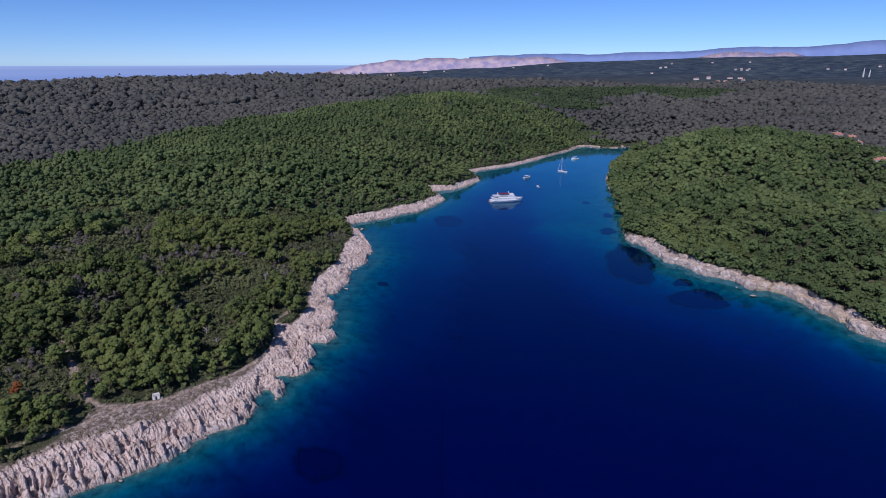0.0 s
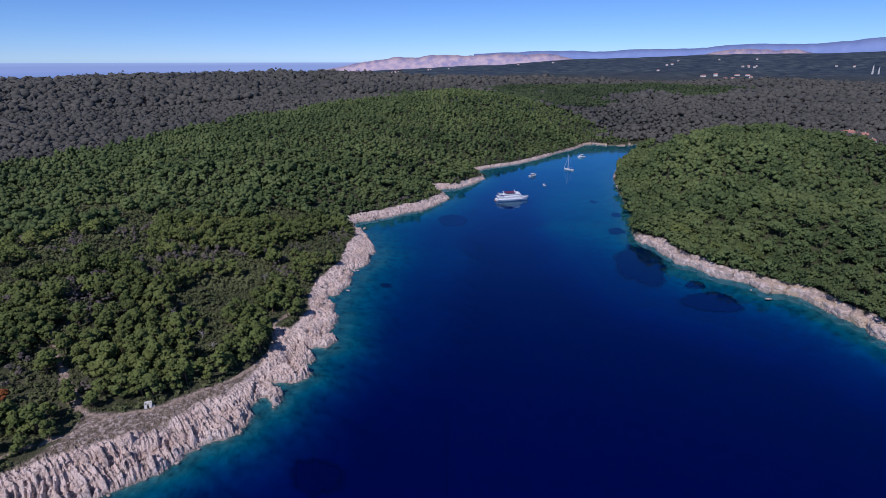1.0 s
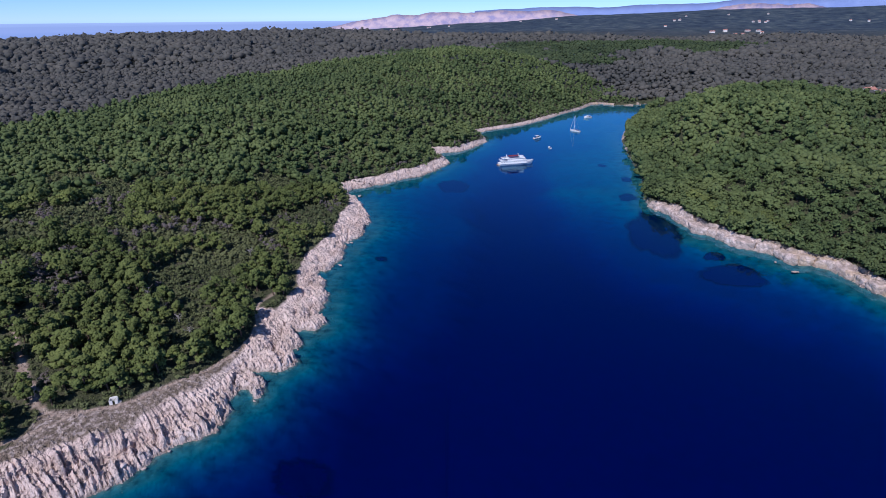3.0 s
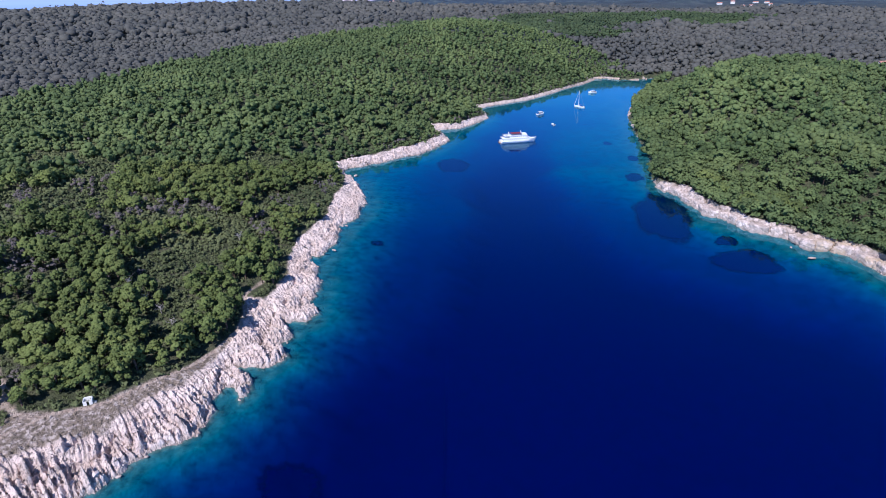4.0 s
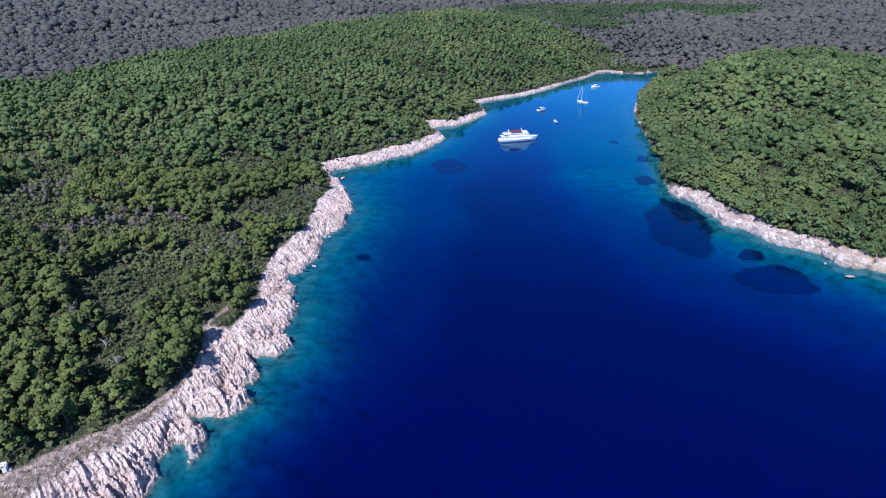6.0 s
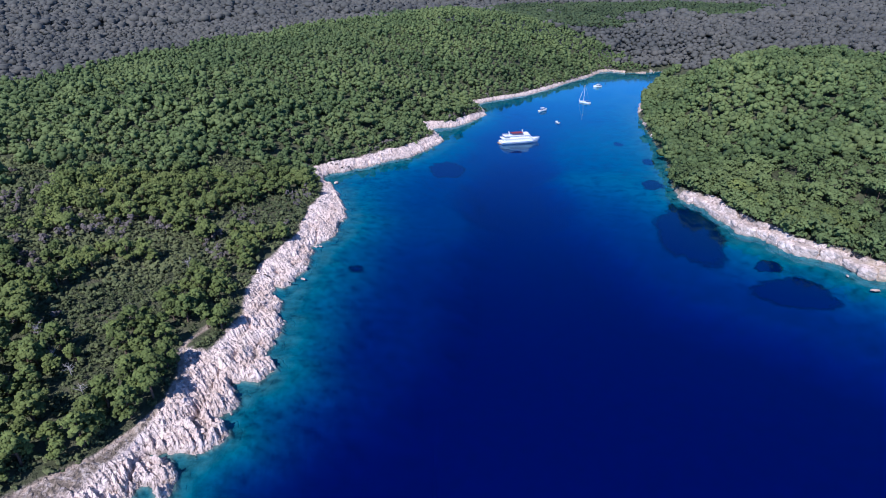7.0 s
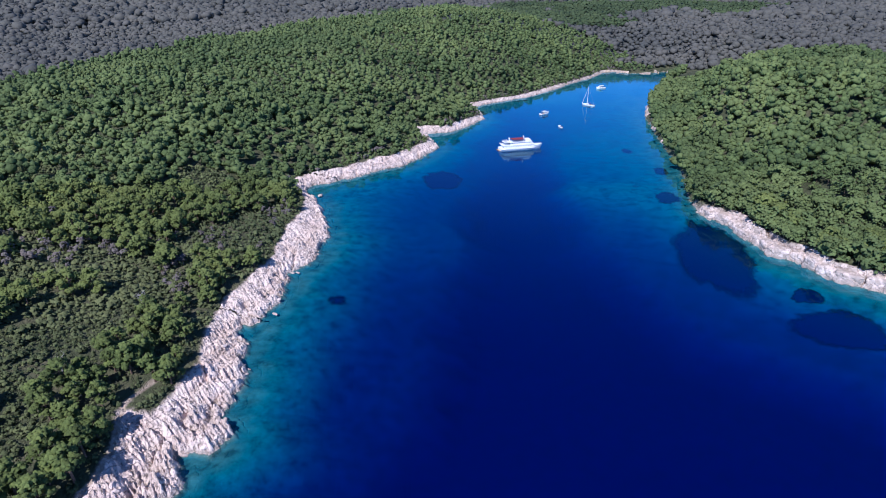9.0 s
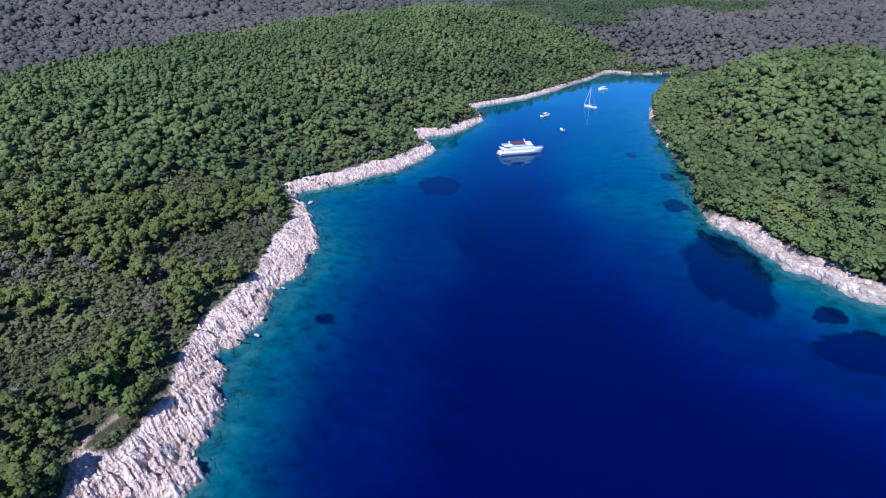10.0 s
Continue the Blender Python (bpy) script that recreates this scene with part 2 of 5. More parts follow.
# pine colours toned down in place of haze over the far rise
M_FAR_PINE = mat_foliage("haze_toned_needles", (0.030, 0.046, 0.026), (0.078, 0.112, 0.050), (0.118, 0.150, 0.068))
M_RUST = mat_foliage("withered_needles", (0.16, 0.05, 0.02), (0.34, 0.12, 0.04), (0.42, 0.18, 0.06))
M_DRY = mat_foliage("dry_grey_twigs", (0.095, 0.080, 0.076), (0.18, 0.154, 0.146), (0.25, 0.22, 0.20))
M_BARK = plain("pine_bark", (0.13, 0.09, 0.065), 0.95, vary=0.4, scale=3)
M_DEAD = plain("bare_grey_wood", (0.36, 0.33, 0.31), 0.95, vary=0.25, scale=3)
M_WHITE = plain("white_boat_paint", (0.80, 0.80, 0.80), 0.35, vary=0.04, scale=0.6)
M_MAROON = plain("maroon_awning", (0.20, 0.035, 0.045), 0.8)
M_GLASS = plain("dark_window_glass", (0.03, 0.035, 0.045), 0.1, vary=0.1, spec=0.6)
M_TEAK = plain("teak_deck", (0.36, 0.25, 0.15), 0.7, vary=0.2)
M_METAL = plain("alloy_mast", (0.62, 0.63, 0.65), 0.35, 0.8)
M_BLUE = plain("blue_canvas", (0.05, 0.12, 0.35), 0.8)
M_RUBBER = plain("grey_inflatable_tube", (0.45, 0.46, 0.48), 0.6)
M_WALL = plain("white_house_plaster", (0.78, 0.75, 0.70), 0.9, vary=0.06, scale=0.5)
M_ROOF = plain("terracotta_roof", (0.42, 0.20, 0.15), 0.9, vary=0.2, scale=1.2)
M_STONE = plain("dry_stone", (0.50, 0.46, 0.41), 0.95, vary=0.25, scale=1.6)


# ---- plan: shorelines, heights ----
# waterline of the west shore, from the south to the head of the bay
WEST_NEAR = [(-4000, -500), (-900, -60), (-400, 20), (-230, 62), (-165, 98), (-130, 126), (-112, 139), (-97, 148), (-94.5, 151), (-90, 154.5), (-84, 160.5),
             (-83.5, 165), (-80.5, 168.5), (-77.7, 170.8), (-74.8, 173.5), (-70.5, 177), (-69.5, 182), (-67.5, 187), (-71.3, 191), (-69.5, 195), (-70, 198),
             (-67.9, 198.5), (-65.2, 195.5), (-62.5, 191.8), (-61.6, 196.5), (-63.5, 202), (-66.5, 205.5), (-71, 206.3), (-73.5, 208.3), (-66, 208.6), (-60.5, 207.6),
             (-57.8, 211.5), (-55, 215), (-57.8, 219), (-60.5, 221.5), (-57.5, 225), (-57, 230), (-60.5, 235), (-62, 237.3), (-57, 237.6), (-52.8, 237), (-51.7, 241)]
WEST_MID = [(-50.6, 244.5), (-52.2, 247.2), (-55.5, 250), (-56.5, 253.5), (-54.2, 257), (-55.4, 260), (-53.4, 264), (-54.2, 271), (-58.3, 276), (-58.8, 281),
            (-60.5, 286), (-65, 291), (-65, 297), (-61.5, 296), (-58.5, 298), (-59, 303.5), (-57, 311), (-56.2, 320), (-56, 326), (-58.2, 333.5), (-56.3, 338),
            (-52.5, 342), (-50.4, 352), (-51.5, 363), (-48.7, 371), (-53.7, 388), (-59, 404), (-65.5, 418), (-74, 433), (-72, 442)]
WEST_FAR = [(-64.8, 446), (-51, 455.5), (-37, 470.5), (-31.5, 476), (-24, 478.5), (-13.4, 497), (-6.7, 511), (-1, 525), (-6, 539), (-12, 561), (7, 567), (21, 585),
            (35, 613), (33, 640), (29, 662), (52, 683), (82, 707), (114, 747), (144, 792), (171, 825), (196, 868), (211, 876), (227, 862), (258, 866), (284, 880), (294, 882)]
# waterline of the east headland, from the head of the bay round its southern end into the next cove
EAST = [(292, 860), (268, 830), (250, 795), (222, 740), (195, 680), (177, 635), (171, 612), (160, 552), (154, 513), (151, 486), (144, 456), (135, 424),
        (130, 402), (131.3, 393), (136.5, 387), (137.8, 379), (137.3, 371), (140.3, 362), (141.5, 355), (142.3, 348.5), (148.6, 344.4), (150.2, 337.5),
        (153, 330), (157, 325.5), (166, 320.2), (169.3, 316), (169.8, 310), (172, 304.7), (180.7, 302.8), (187, 297), (187.8, 290.5), (190, 277),
        (196, 259), (195, 250), (202, 241), (216, 224), (250, 200), (300, 200), (345, 245), (370, 320), (352, 402), (338, 446), (362, 472), (395, 500), (425, 517),
        (398, 534), (440, 536), (520, 480), (600, 390), (800, 260), (1500, 60), (4000, -200)]
# where the bare slabs end and where the brush begins on the west shore, with a stony strip between them near the path
SLAB_END = [(-230, 84), (-172, 114), (-130, 147), (-121.5, 156), (-113, 161.5), (-106.3, 166.2), (-100.4, 169.5), (-93.5, 172), (-92, 178), (-88.8, 184), (-86, 188.5),
            (-81.5, 192.5), (-78.5, 200), (-76.5, 207), (-75.5, 213)]
BRUSH = [(-230, 85), (-172, 116), (-130, 149), (-126, 154.5), (-122.6, 162.6), (-121, 169), (-122.5, 177.5), (-112, 178.5), (-103, 180.5), (-98.7, 184.5), (-92.5, 192.5),
         (-88, 197), (-82.5, 203), (-80, 209.5), (-77.5, 214.5)]
INNER = [(-74.8, 221), (-74.2, 228), (-76.5, 239), (-80, 247), (-77, 248), (-71, 245.8), (-69.6, 254), (-69.2, 263), (-68, 269), (-70.7, 280), (-72.3, 290), (-73, 304.6),
         (-70, 316), (-68.4, 326), (-65, 340.4), (-66.5, 351), (-66.3, 378), (-64.5, 390), (-67.5, 407), (-76, 425), (-82, 440), (-72, 452), (-57, 464)]
# border of the deep water in the middle of the bay
DEEP = np.array([(-900, -120), (-205, 40), (-110, 112), (-70, 150), (-53, 173), (-42, 202), (-26, 242), (-16, 274), (-11.5, 295), (-11, 310), (3, 338), (3.6, 378), (-2, 404), (6, 443),
                 (26, 472), (45, 520), (75, 600), (100, 650), (106, 620), (93, 540), (80, 484), (84, 462), (86, 404), (82, 372), (94, 352), (98, 322), (106, 304), (121, 292),
                 (134, 282), (165, 255), (176, 228), (200, 186), (300, 150), (900, -100), (2000, -4800), (-2000, -4800)], float)
COAST = np.array(WEST_NEAR + WEST_MID + WEST_FAR + EAST, float)
RING = np.vstack([COAST, [(4000, -4900), (-4000, -4900)]])

# heights of summits, saddles and slopes: x, y, metres
HILLS_WEST = [(-130, 222, 8), (-96, 215, 4.5), (-151, 322, 12), (-204, 340, 22), (-104, 462, 15), (-110, 560, 26), (-300, 400, 24), (-330, 250, 26), (-280, 480, 26),
              (-187, 571, 30), (-140, 720, 36), (-60, 850, 44), (60, 990, 54), (-81, 262, 4), (-260, 220, 18), (-40, 640, 22), (60, 800, 24),
              (-400, 580, 22), (-370, 700, 20), (-330, 880, 20), (-500, 400, 24), (-180, 1000, 40), (-700, 300, 30), (-600, 1000, 25), (-1000, 900, 34)]
HILLS_EAST = [(217, 361, 21), (216, 587, 32), (299, 685, 37), (375, 690, 38), (440, 670, 33), (300, 480, 30), (335, 405, 4), (316, 420, 5), (280, 300, 17), (472, 722, 27), (500, 620, 26),
              (600, 700, 34), (418, 928, 34), (300, 950, 14), (230, 940, 12), (700, 900, 42), (420, 570, 22), (700, 500, 30)]
HILLS_FAR = [(-1199, 1601, 58), (-840, 1816, 69), (-355, 1969, 78), (108, 1999, 60), (0, 1500, 50), (-300, 1400, 47), (383, 1965, 52), (287, 1400, 42), (536, 1403, 42),
             (715, 1870, 46), (743, 1306, 46), (990, 1740, 52), (877, 1219, 48), (1169, 1625, 44), (893, 2337, 62), (1500, 2300, 74), (-2500, 1500, 30), (-3500, 2500, -40)]
HILLS_RIM = [(-2000, 2500, -30), (-1000, 2800, -35), (-500, 2900, -30), (-640, 3330, 40), (-350, 3380, 58), (-80, 3400, 72), (190, 3400, 84), (660, 3440, 118), (1230, 3300, 132), (1600, 3200, 142), (2000, 2900, 150),
             (2700, 2000, 120), (2600, 900, 60), (3800, 3000, 160), (2400, 4300, 110), (900, 4600, 70), (-600, 4500, -40), (-3500, 4500, -40), (-2600, 300, 30)]


def seg_dist(px, py, pts):
    best = np.full(px.shape, 1e9)
    for (ax, ay), (bx, by) in zip(pts[:-1], pts[1:]):
        dx, dy = bx - ax, by - ay
        t = np.clip(((px - ax) * dx + (py - ay) * dy) / (dx * dx + dy * dy), 0, 1)
        best = np.minimum(best, (px - ax - t * dx) ** 2 + (py - ay - t * dy) ** 2)
    return np.sqrt(best)


def inside(px, py, ring):
    res = np.zeros(px.shape, bool)
    for (ax, ay), (bx, by) in zip(ring, np.roll(ring, -1, 0)):
        if ay == by:
            continue
        res ^= ((ay > py) != (by > py)) & (px < (bx - ax) * (py - ay) / (by - ay) + ax)
    return res


def step(lo, hi, v):
    t = np.clip((v - lo) / (hi - lo), 0, 1)
    return t * t * (3 - 2 * t)


def lattice(ix, iy, seed):
    n = (ix.astype(np.int64) * 374761393 + iy.astype(np.int64) * 668265263 + seed * 1442695041) & 0xFFFFFFFF
    n = ((n ^ (n >> 13)) * 1274126177) & 0xFFFFFFFF
    return ((n ^ (n >> 16)) & 0xFFFF) / 65535.0


def vnoise(x, y, seed=0):
    """Smooth value noise, 0 to 1, one cell a metre."""
    fx, fy = np.floor(x), np.floor(y)
    u, v = x - fx, y - fy
    u, v = u * u * (3 - 2 * u), v * v * (3 - 2 * v)
    a, b = lattice(fx, fy, seed), lattice(fx + 1, fy, seed)
    c, d = lattice(fx, fy + 1, seed), lattice(fx + 1, fy + 1, seed)
    return (a * (1 - u) + b * u) * (1 - v) + (c * (1 - u) + d * u) * v


def fbm(x, y, seed=0, octaves=4):
    s, a, tot = 0, 1.0, 0
    for k in range(octaves):
        s = s + a * vnoise(x * 2 ** k, y * 2 ** k, seed + k)
        tot += a
        a *= 0.55
    return s / tot


def shore(px, py):
    """Metres inland of the waterline; minus: out in the water."""
    d = seg_dist(px, py, COAST)
    sd = np.where(inside(px, py, RING), -d, d)
    jag = (fbm(px / 7, py / 7, 11, 3) - 0.5) * 3.6 + (fbm(px / 1.9, py / 1.9, 17, 2) - 0.5) * 2.0
    notch = 1 - step(0.0, 0.2, np.abs(2 * vnoise(px / 11.0 + 4, py / 11.0, 57) - 1))
    bay = -2.2 * notch * ((px > 20 + py * 0.24) & (py < 420))
    return sd + (jag + bay) * np.exp(-np.abs(sd) / 14.0)


SPOTS = np.array(HILLS_WEST + HILLS_EAST + HILLS_FAR + HILLS_RIM + [(x, y, 1.5) for x, y in COAST[1:-1:3]], float)
SOFT = 45.0
_k = np.sqrt(((SPOTS[:, None, :2] - SPOTS[None, :, :2]) ** 2).sum(-1) + SOFT ** 2)
WEIGHTS = np.linalg.solve(_k + np.eye(len(SPOTS)) * -1.5, SPOTS[:, 2])


def seaward(px, py, line):
    """Metres on the sea's side of a line along the west shore; minus: landward."""
    d = seg_dist(px, py, line)
    ring = np.vstack([line, [(-57, 5000), (-9000, 5000), (-9000, 84)]])
    return np.where(inside(px, py, ring), -d, d)


SLAB_LINE, BRUSH_LINE = np.array(SLAB_END + INNER, float), np.array(BRUSH + INNER, float)


def on_east(px, py):
    return px > 20 + py * 0.24


def shelf_width(px, py, sd=None):
    """Width of the bare rock behind the waterline."""
    far_west = 7.5 - 2.5 * step(520, 600, py) - 1.8 * step(640, 760, py)
    far_west = far_west * (0.6 + 0.8 * vnoise(px / 22, py / 22, 5))
    east = 0.4 + 5.4 * (1 - step(388, 408, py)) + 3.4 * step(0.55, 0.72, vnoise(px / 13, py / 13, 6)) * step(400, 412, py)
    east = east * (0.75 + 0.5 * vnoise(px / 11, py / 11, 5))
    if sd is None:
        sd = shore(px, py)
    near = np.clip(np.clip(sd, 0, None) + seaward(px, py, SLAB_LINE), 2.0, 40.0)
    west = near + (far_west - near) * step(440, 462, py)
    return np.where(on_east(px, py), east, west)


def brush_depth(px, py, sd=None):
    """Metres behind the edge of the brush."""
    if sd is None:
        sd = shore(px, py)
    plain_edge = sd - shelf_width(px, py, sd)
    west = -seaward(px, py, BRUSH_LINE)
    # the darker floor colour starts nearer the water along the inner headland
    plain_edge = plain_edge + 1.6 * (on_east(px, py) & (py > 412))
    return np.where(on_east(px, py) | (py > 452), plain_edge, west)


def height(px, py, sd=None, rough=True):
    if sd is None:
        sd = shore(px, py)
    hill = np.zeros(px.shape)
    for (x, y, _h), w in zip(SPOTS, WEIGHTS):
        hill += w * np.sqrt((px - x) ** 2 + (py - y) ** 2 + SOFT ** 2)
    r = np.hypot(px, py)
    hill = hill + (fbm(px / 90, py / 90, 3, 3) - 0.5) * 9 * step(40, 160, sd) + (fbm(px / 330, py / 330, 8, 3) - 0.5) * 22 * step(500, 1500, r)
    hill = np.where(r < 2100, np.maximum(hill, 2.5 + 2 * step(0, 60, sd)), hill)
    east = on_east(px, py)
    shelf = shelf_width(px, py, sd)
    rise = np.where(east, 3.0 - 1.8 * step(398, 420, py), 1.5 + 0.7 * step(270, 330, py) + 0.3 * step(425, 470, py) - 1.6 * step(560, 660, py))
    ledge = 0.5 + 0.6 * step(0.2, 1.6, sd) + rise * step(0.3, 1.0, sd / (0.85 * shelf + 1.0)) + 0.13 * np.clip(sd, 0, 40)
    land = ledge + (hill - ledge) * step(12, 60, sd)
    bare = step(0, 1.0, sd) * (1 - step(0.9, 1.25, sd / shelf))
    if rough:
        # joints of the limestone run down to the water, slabs step along the shore
        u, v = (px + py) * 0.707, (py - px) * 0.707
        wob = (fbm(px / 9, py / 9, 23, 2) - 0.5) * 7
        furrowed = 1 - 0.6 * step(205, 250, py)
        run = (u + wob * (0.75 - 0.4 * furrowed)) / np.where(east, 4.2, 1.75) + 1.5 * vnoise(v / 9.0, u / 6.0, 33)
        saw = run - np.floor(run)
        deep = lattice(np.floor(run), np.floor(v / 8.0 + 3 * lattice(np.floor(run), np.floor(run) * 0, 36)), 35)
        cut = np.where(saw > 0.85, (1 - saw) / 0.15, 0.35 + 0.65 * saw / 0.85) * (0.25 + 1.3 * deep)
        fine_run = (u + wob * 0.35) / 0.95 + 0.9 * vnoise(v / 6.0, u / 3.0, 43)
        fine_saw = fine_run - np.floor(fine_run)
        flake = np.where(fine_saw > 0.75, (1 - fine_saw) / 0.25, fine_saw / 0.75) * lattice(np.floor(fine_run), np.floor(v / 4.0), 44)
        slab = np.abs(2 * vnoise((v - wob) / 4.5, u / 6.0, 37) - 1)
        crag = fbm(px / 3.6, py / 3.6, 41, 5)
        chip = np.abs(2 * vnoise(px / 1.5, py / 1.5, 47) - 1)
        cleft = 1 - step(0.0, 0.14, np.abs(2 * vnoise(px / 8.5 + 0.3 * crag, py / 8.5, 53) - 1))
        bulge = np.abs(2 * vnoise(px / 11.0 + 4, py / 11.0, 57) - 1)
        knob = -4.0 * (1 - step(0.0, 0.16, bulge)) + 2.0 * np.sqrt(bulge) - 0.5
        fade = 1 - 0.5 * step(0.5, 0.9, sd / shelf)
        craggy = np.where(east, knob + (cut - 0.4) * 0.8, (cut - 0.5) * 2.3 * furrowed * (0.35 + 1.2 * vnoise(px / 10, py / 10, 39)) - 1.8 * cleft) + np.where(east, 0.35, 1.0) * ((flake - 0.25) * 1.3 + (slab - 0.4) * 1.2 + (crag - 0.5) * 2.1 + (np.minimum(chip, 0.5) - 0.3) * 0.9) + 0.5
        land = land + bare * fade * np.clip(shelf / np.where(east, 5, 7), 0.3, 1) * craggy
        # loose stones on the strip behind the slabs
        strip = step(0.9, 1.1, sd / shelf) * (1 - step(0, 2, brush_depth(px, py, sd)))
        land = land + strip * (np.maximum(vnoise(px / 0.8, py / 0.8, 81) - 0.62, 0) * 1.3 + (crag - 0.5) * 0.6)
    out = np.clip(-sd, 0, None)
    east = step(20, 100, px - 0.05 * (py - 400) + (fbm(px / 40, py / 40, 66, 3) - 0.5) * 40)
    in_deep = seg_dist(px, py, np.vstack([DEEP, DEEP[:1]])) * np.where(inside(px, py, DEEP), 1, -1)
    in_deep = in_deep + (fbm(px / 34, py / 34, 51, 4) - 0.5) * 22 * step(4, 25, out)
    span = out + np.clip(-in_deep, 0, 200) + 0.01
    u = out / span
    near_in = step(0, 0.42, u)
    middle = (3.0 + 1.8 * (1 - step(300, 380, py))) * (1 - 0.72 * east * step(370, 430, py))
    bed = 0.8 * step(0, 1.8, out) + (1.5 - 0.8 * east * step(380, 440, py) + 1.5 * (1 - step(195, 245, py)) * (px < 0)) * near_in * step(0, 16, out) + middle * step(0.25, 0.9, u) * step(5, 32, out) + 6.5 * step(-2, 30, in_deep) * (1 - 0.85 * step(390, 570, py))
    bed = -bed + (fbm(px / 5, py / 5, 61, 4) - 0.5) * 0.8 * step(0, 2, out) * (1 - step(10, 40, out)) + (fbm(px / 26, py / 26, 64, 3) - 0.5) * 1.2 * step(5, 20, out)
    bed = np.minimum(bed, -0.12)
    return np.where(sd > 0, np.maximum(land, np.where(r < 2100, 0.15, -40)), bed)


def ground_z(x, y):
    return float(height(np.array([float(x)]), np.array([float(y)]))[0])


TRAIL = np.array([(-103, 181), (-115, 176), (-121.7, 177.5), (-127.2, 181.8), (-132.4, 186.9), (-139, 194.2), (-145.7, 201.9), (-152.7, 210.3), (-161.3, 221.7), (-169, 231.6)], float)
WALKWAY = np.array([(-75.2, 262.3), (-77, 257.8), (-79.8, 248.5), (-74.8, 235), (-74.2, 224.8), (-78, 213.8), (-83, 202), (-91, 193), (-97.5, 184.5), (-103, 180.5), (-112, 177.5), (-122, 166), (-140, 152)], float)


def path_at(x, y):
    """How much of the trodden path shows there."""
    d = np.minimum(seg_dist(x, y, TRAIL) - 0.9 * step(-124, -130, x) * step(206, 194, y), seg_dist(x, y, WALKWAY) + 0.35)
    return 1 - step(0.6, 1.3, d + (vnoise(x / 2, y / 2, 71) - 0.5) * 0.9)


CREST = np.array([(-700, 330), (-520, 440), (-400, 560), (-370, 680), (-350, 800), (-320, 930), (-200, 1010), (-100, 1060), (60, 1100), (150, 1090)], float)


def past_crest(x, y):
    """Metres behind the border of the western pines."""
    d = seg_dist(x, y, CREST)
    ring = np.vstack([CREST, [(4000, 1060), (4000, -4000), (-700, -4000)]])
    return np.where(inside(x, y, ring), -d, d)


def mesh_of(name, co, faces, mats, sides=3, smooth_shade=False, attrs=()):
    """A mesh from arrays: corners, and faces of 3 or 4 corners."""
    me = bpy.data.meshes.new(name)
    nf = len(faces)
    me.vertices.add(len(co))
    me.vertices.foreach_set("co", np.asarray(co, np.float32).ravel())
    me.loops.add(nf * sides)
    me.loops.foreach_set("vertex_index", np.asarray(faces, np.int32).ravel())
    me.polygons.add(nf)
    me.polygons.foreach_set("loop_start", np.arange(nf, dtype=np.int32) * sides)
    me.polygons.foreach_set("loop_total", np.full(nf, sides, np.int32))
    me.polygons.foreach_set("use_smooth", np.full(nf, smooth_shade, bool))
    for a, values in attrs:
        me.attributes.new(a, "FLOAT", "POINT").data.foreach_set("value", np.asarray(values, np.float32).ravel())
    for m in mats:
        me.materials.append(m)
    me.update(calc_edges=True)
    return me


# ---- ground: one sheet from under the camera to the rim ----
CX, CY = 0.0, 20.0
rad = [0.02, 30.0, 70.0, 95.0]
while rad[-1] < 4850:
    r0 = rad[-1]
    rad.append(r0 * (1.0065 if r0 < 420 else 1.009 if r0 < 600 else 1.012 if r0 < 1100 else 1.025))
rad = np.array(rad)
fine_a = np.radians(np.arange(-44, 44.01, 0.33))
rest_a = np.radians(np.arange(50, 311, 4.0))
ang = np.concatenate([fine_a, rest_a])
na, nr = len(ang), len(rad)
gx = (CX + rad[:, None] * np.sin(ang)[None]).ravel()
gy = (CY + rad[:, None] * np.cos(ang)[None]).ravel()
g_sd = shore(gx, gy)
gz = height(gx, gy, g_sd, False)
g_brush = brush_depth(gx, gy, g_sd)


def fine_shore(x, y):
    """Where the shore has a finer sheet of its own."""
    return (y > 96) & (y < 900) & (np.abs(x) < 1.1 * y)


sunk = np.where(fine_shore(gx, gy) & (gy > 102) & (gy < 894), step(-3.2, -1.2, g_sd) * (1 - step(0.5, 3.0, g_brush)), 0.0)
gz = gz - sunk * np.clip(3.0 - 0.5 * gz, 2.0, 3.0)
i0 = (np.arange(nr - 1)[:, None] * na + np.arange(na)[None]).ravel()
i1 = (np.arange(nr - 1)[:, None] * na + (np.arange(na)[None] + 1) % na).ravel()
g_far = np.clip((np.hypot(gx, gy) - 700) / 500, 0, 1)
g_far = np.maximum(g_far, step(15, 60, past_crest(gx, gy)))
t_path = path_at(gx, gy)
# the last mask but one sets how much haze colour the far hills take
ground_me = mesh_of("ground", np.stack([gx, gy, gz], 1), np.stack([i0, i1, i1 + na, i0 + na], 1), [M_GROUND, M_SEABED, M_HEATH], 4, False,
                    [("inland", g_sd), ("shelf", shelf_width(gx, gy, g_sd)), ("brush", g_brush), ("rim_haze", step(2000, 2800, np.hypot(gx, gy))), ("path", t_path)])
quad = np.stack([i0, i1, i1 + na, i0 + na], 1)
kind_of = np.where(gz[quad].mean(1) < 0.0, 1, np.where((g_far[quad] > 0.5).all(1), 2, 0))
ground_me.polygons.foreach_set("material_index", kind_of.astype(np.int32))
tagged(new("ground", ground_me), "island of pale limestone shore, stony paths and dark wooded hills", "ground", kind="structure")

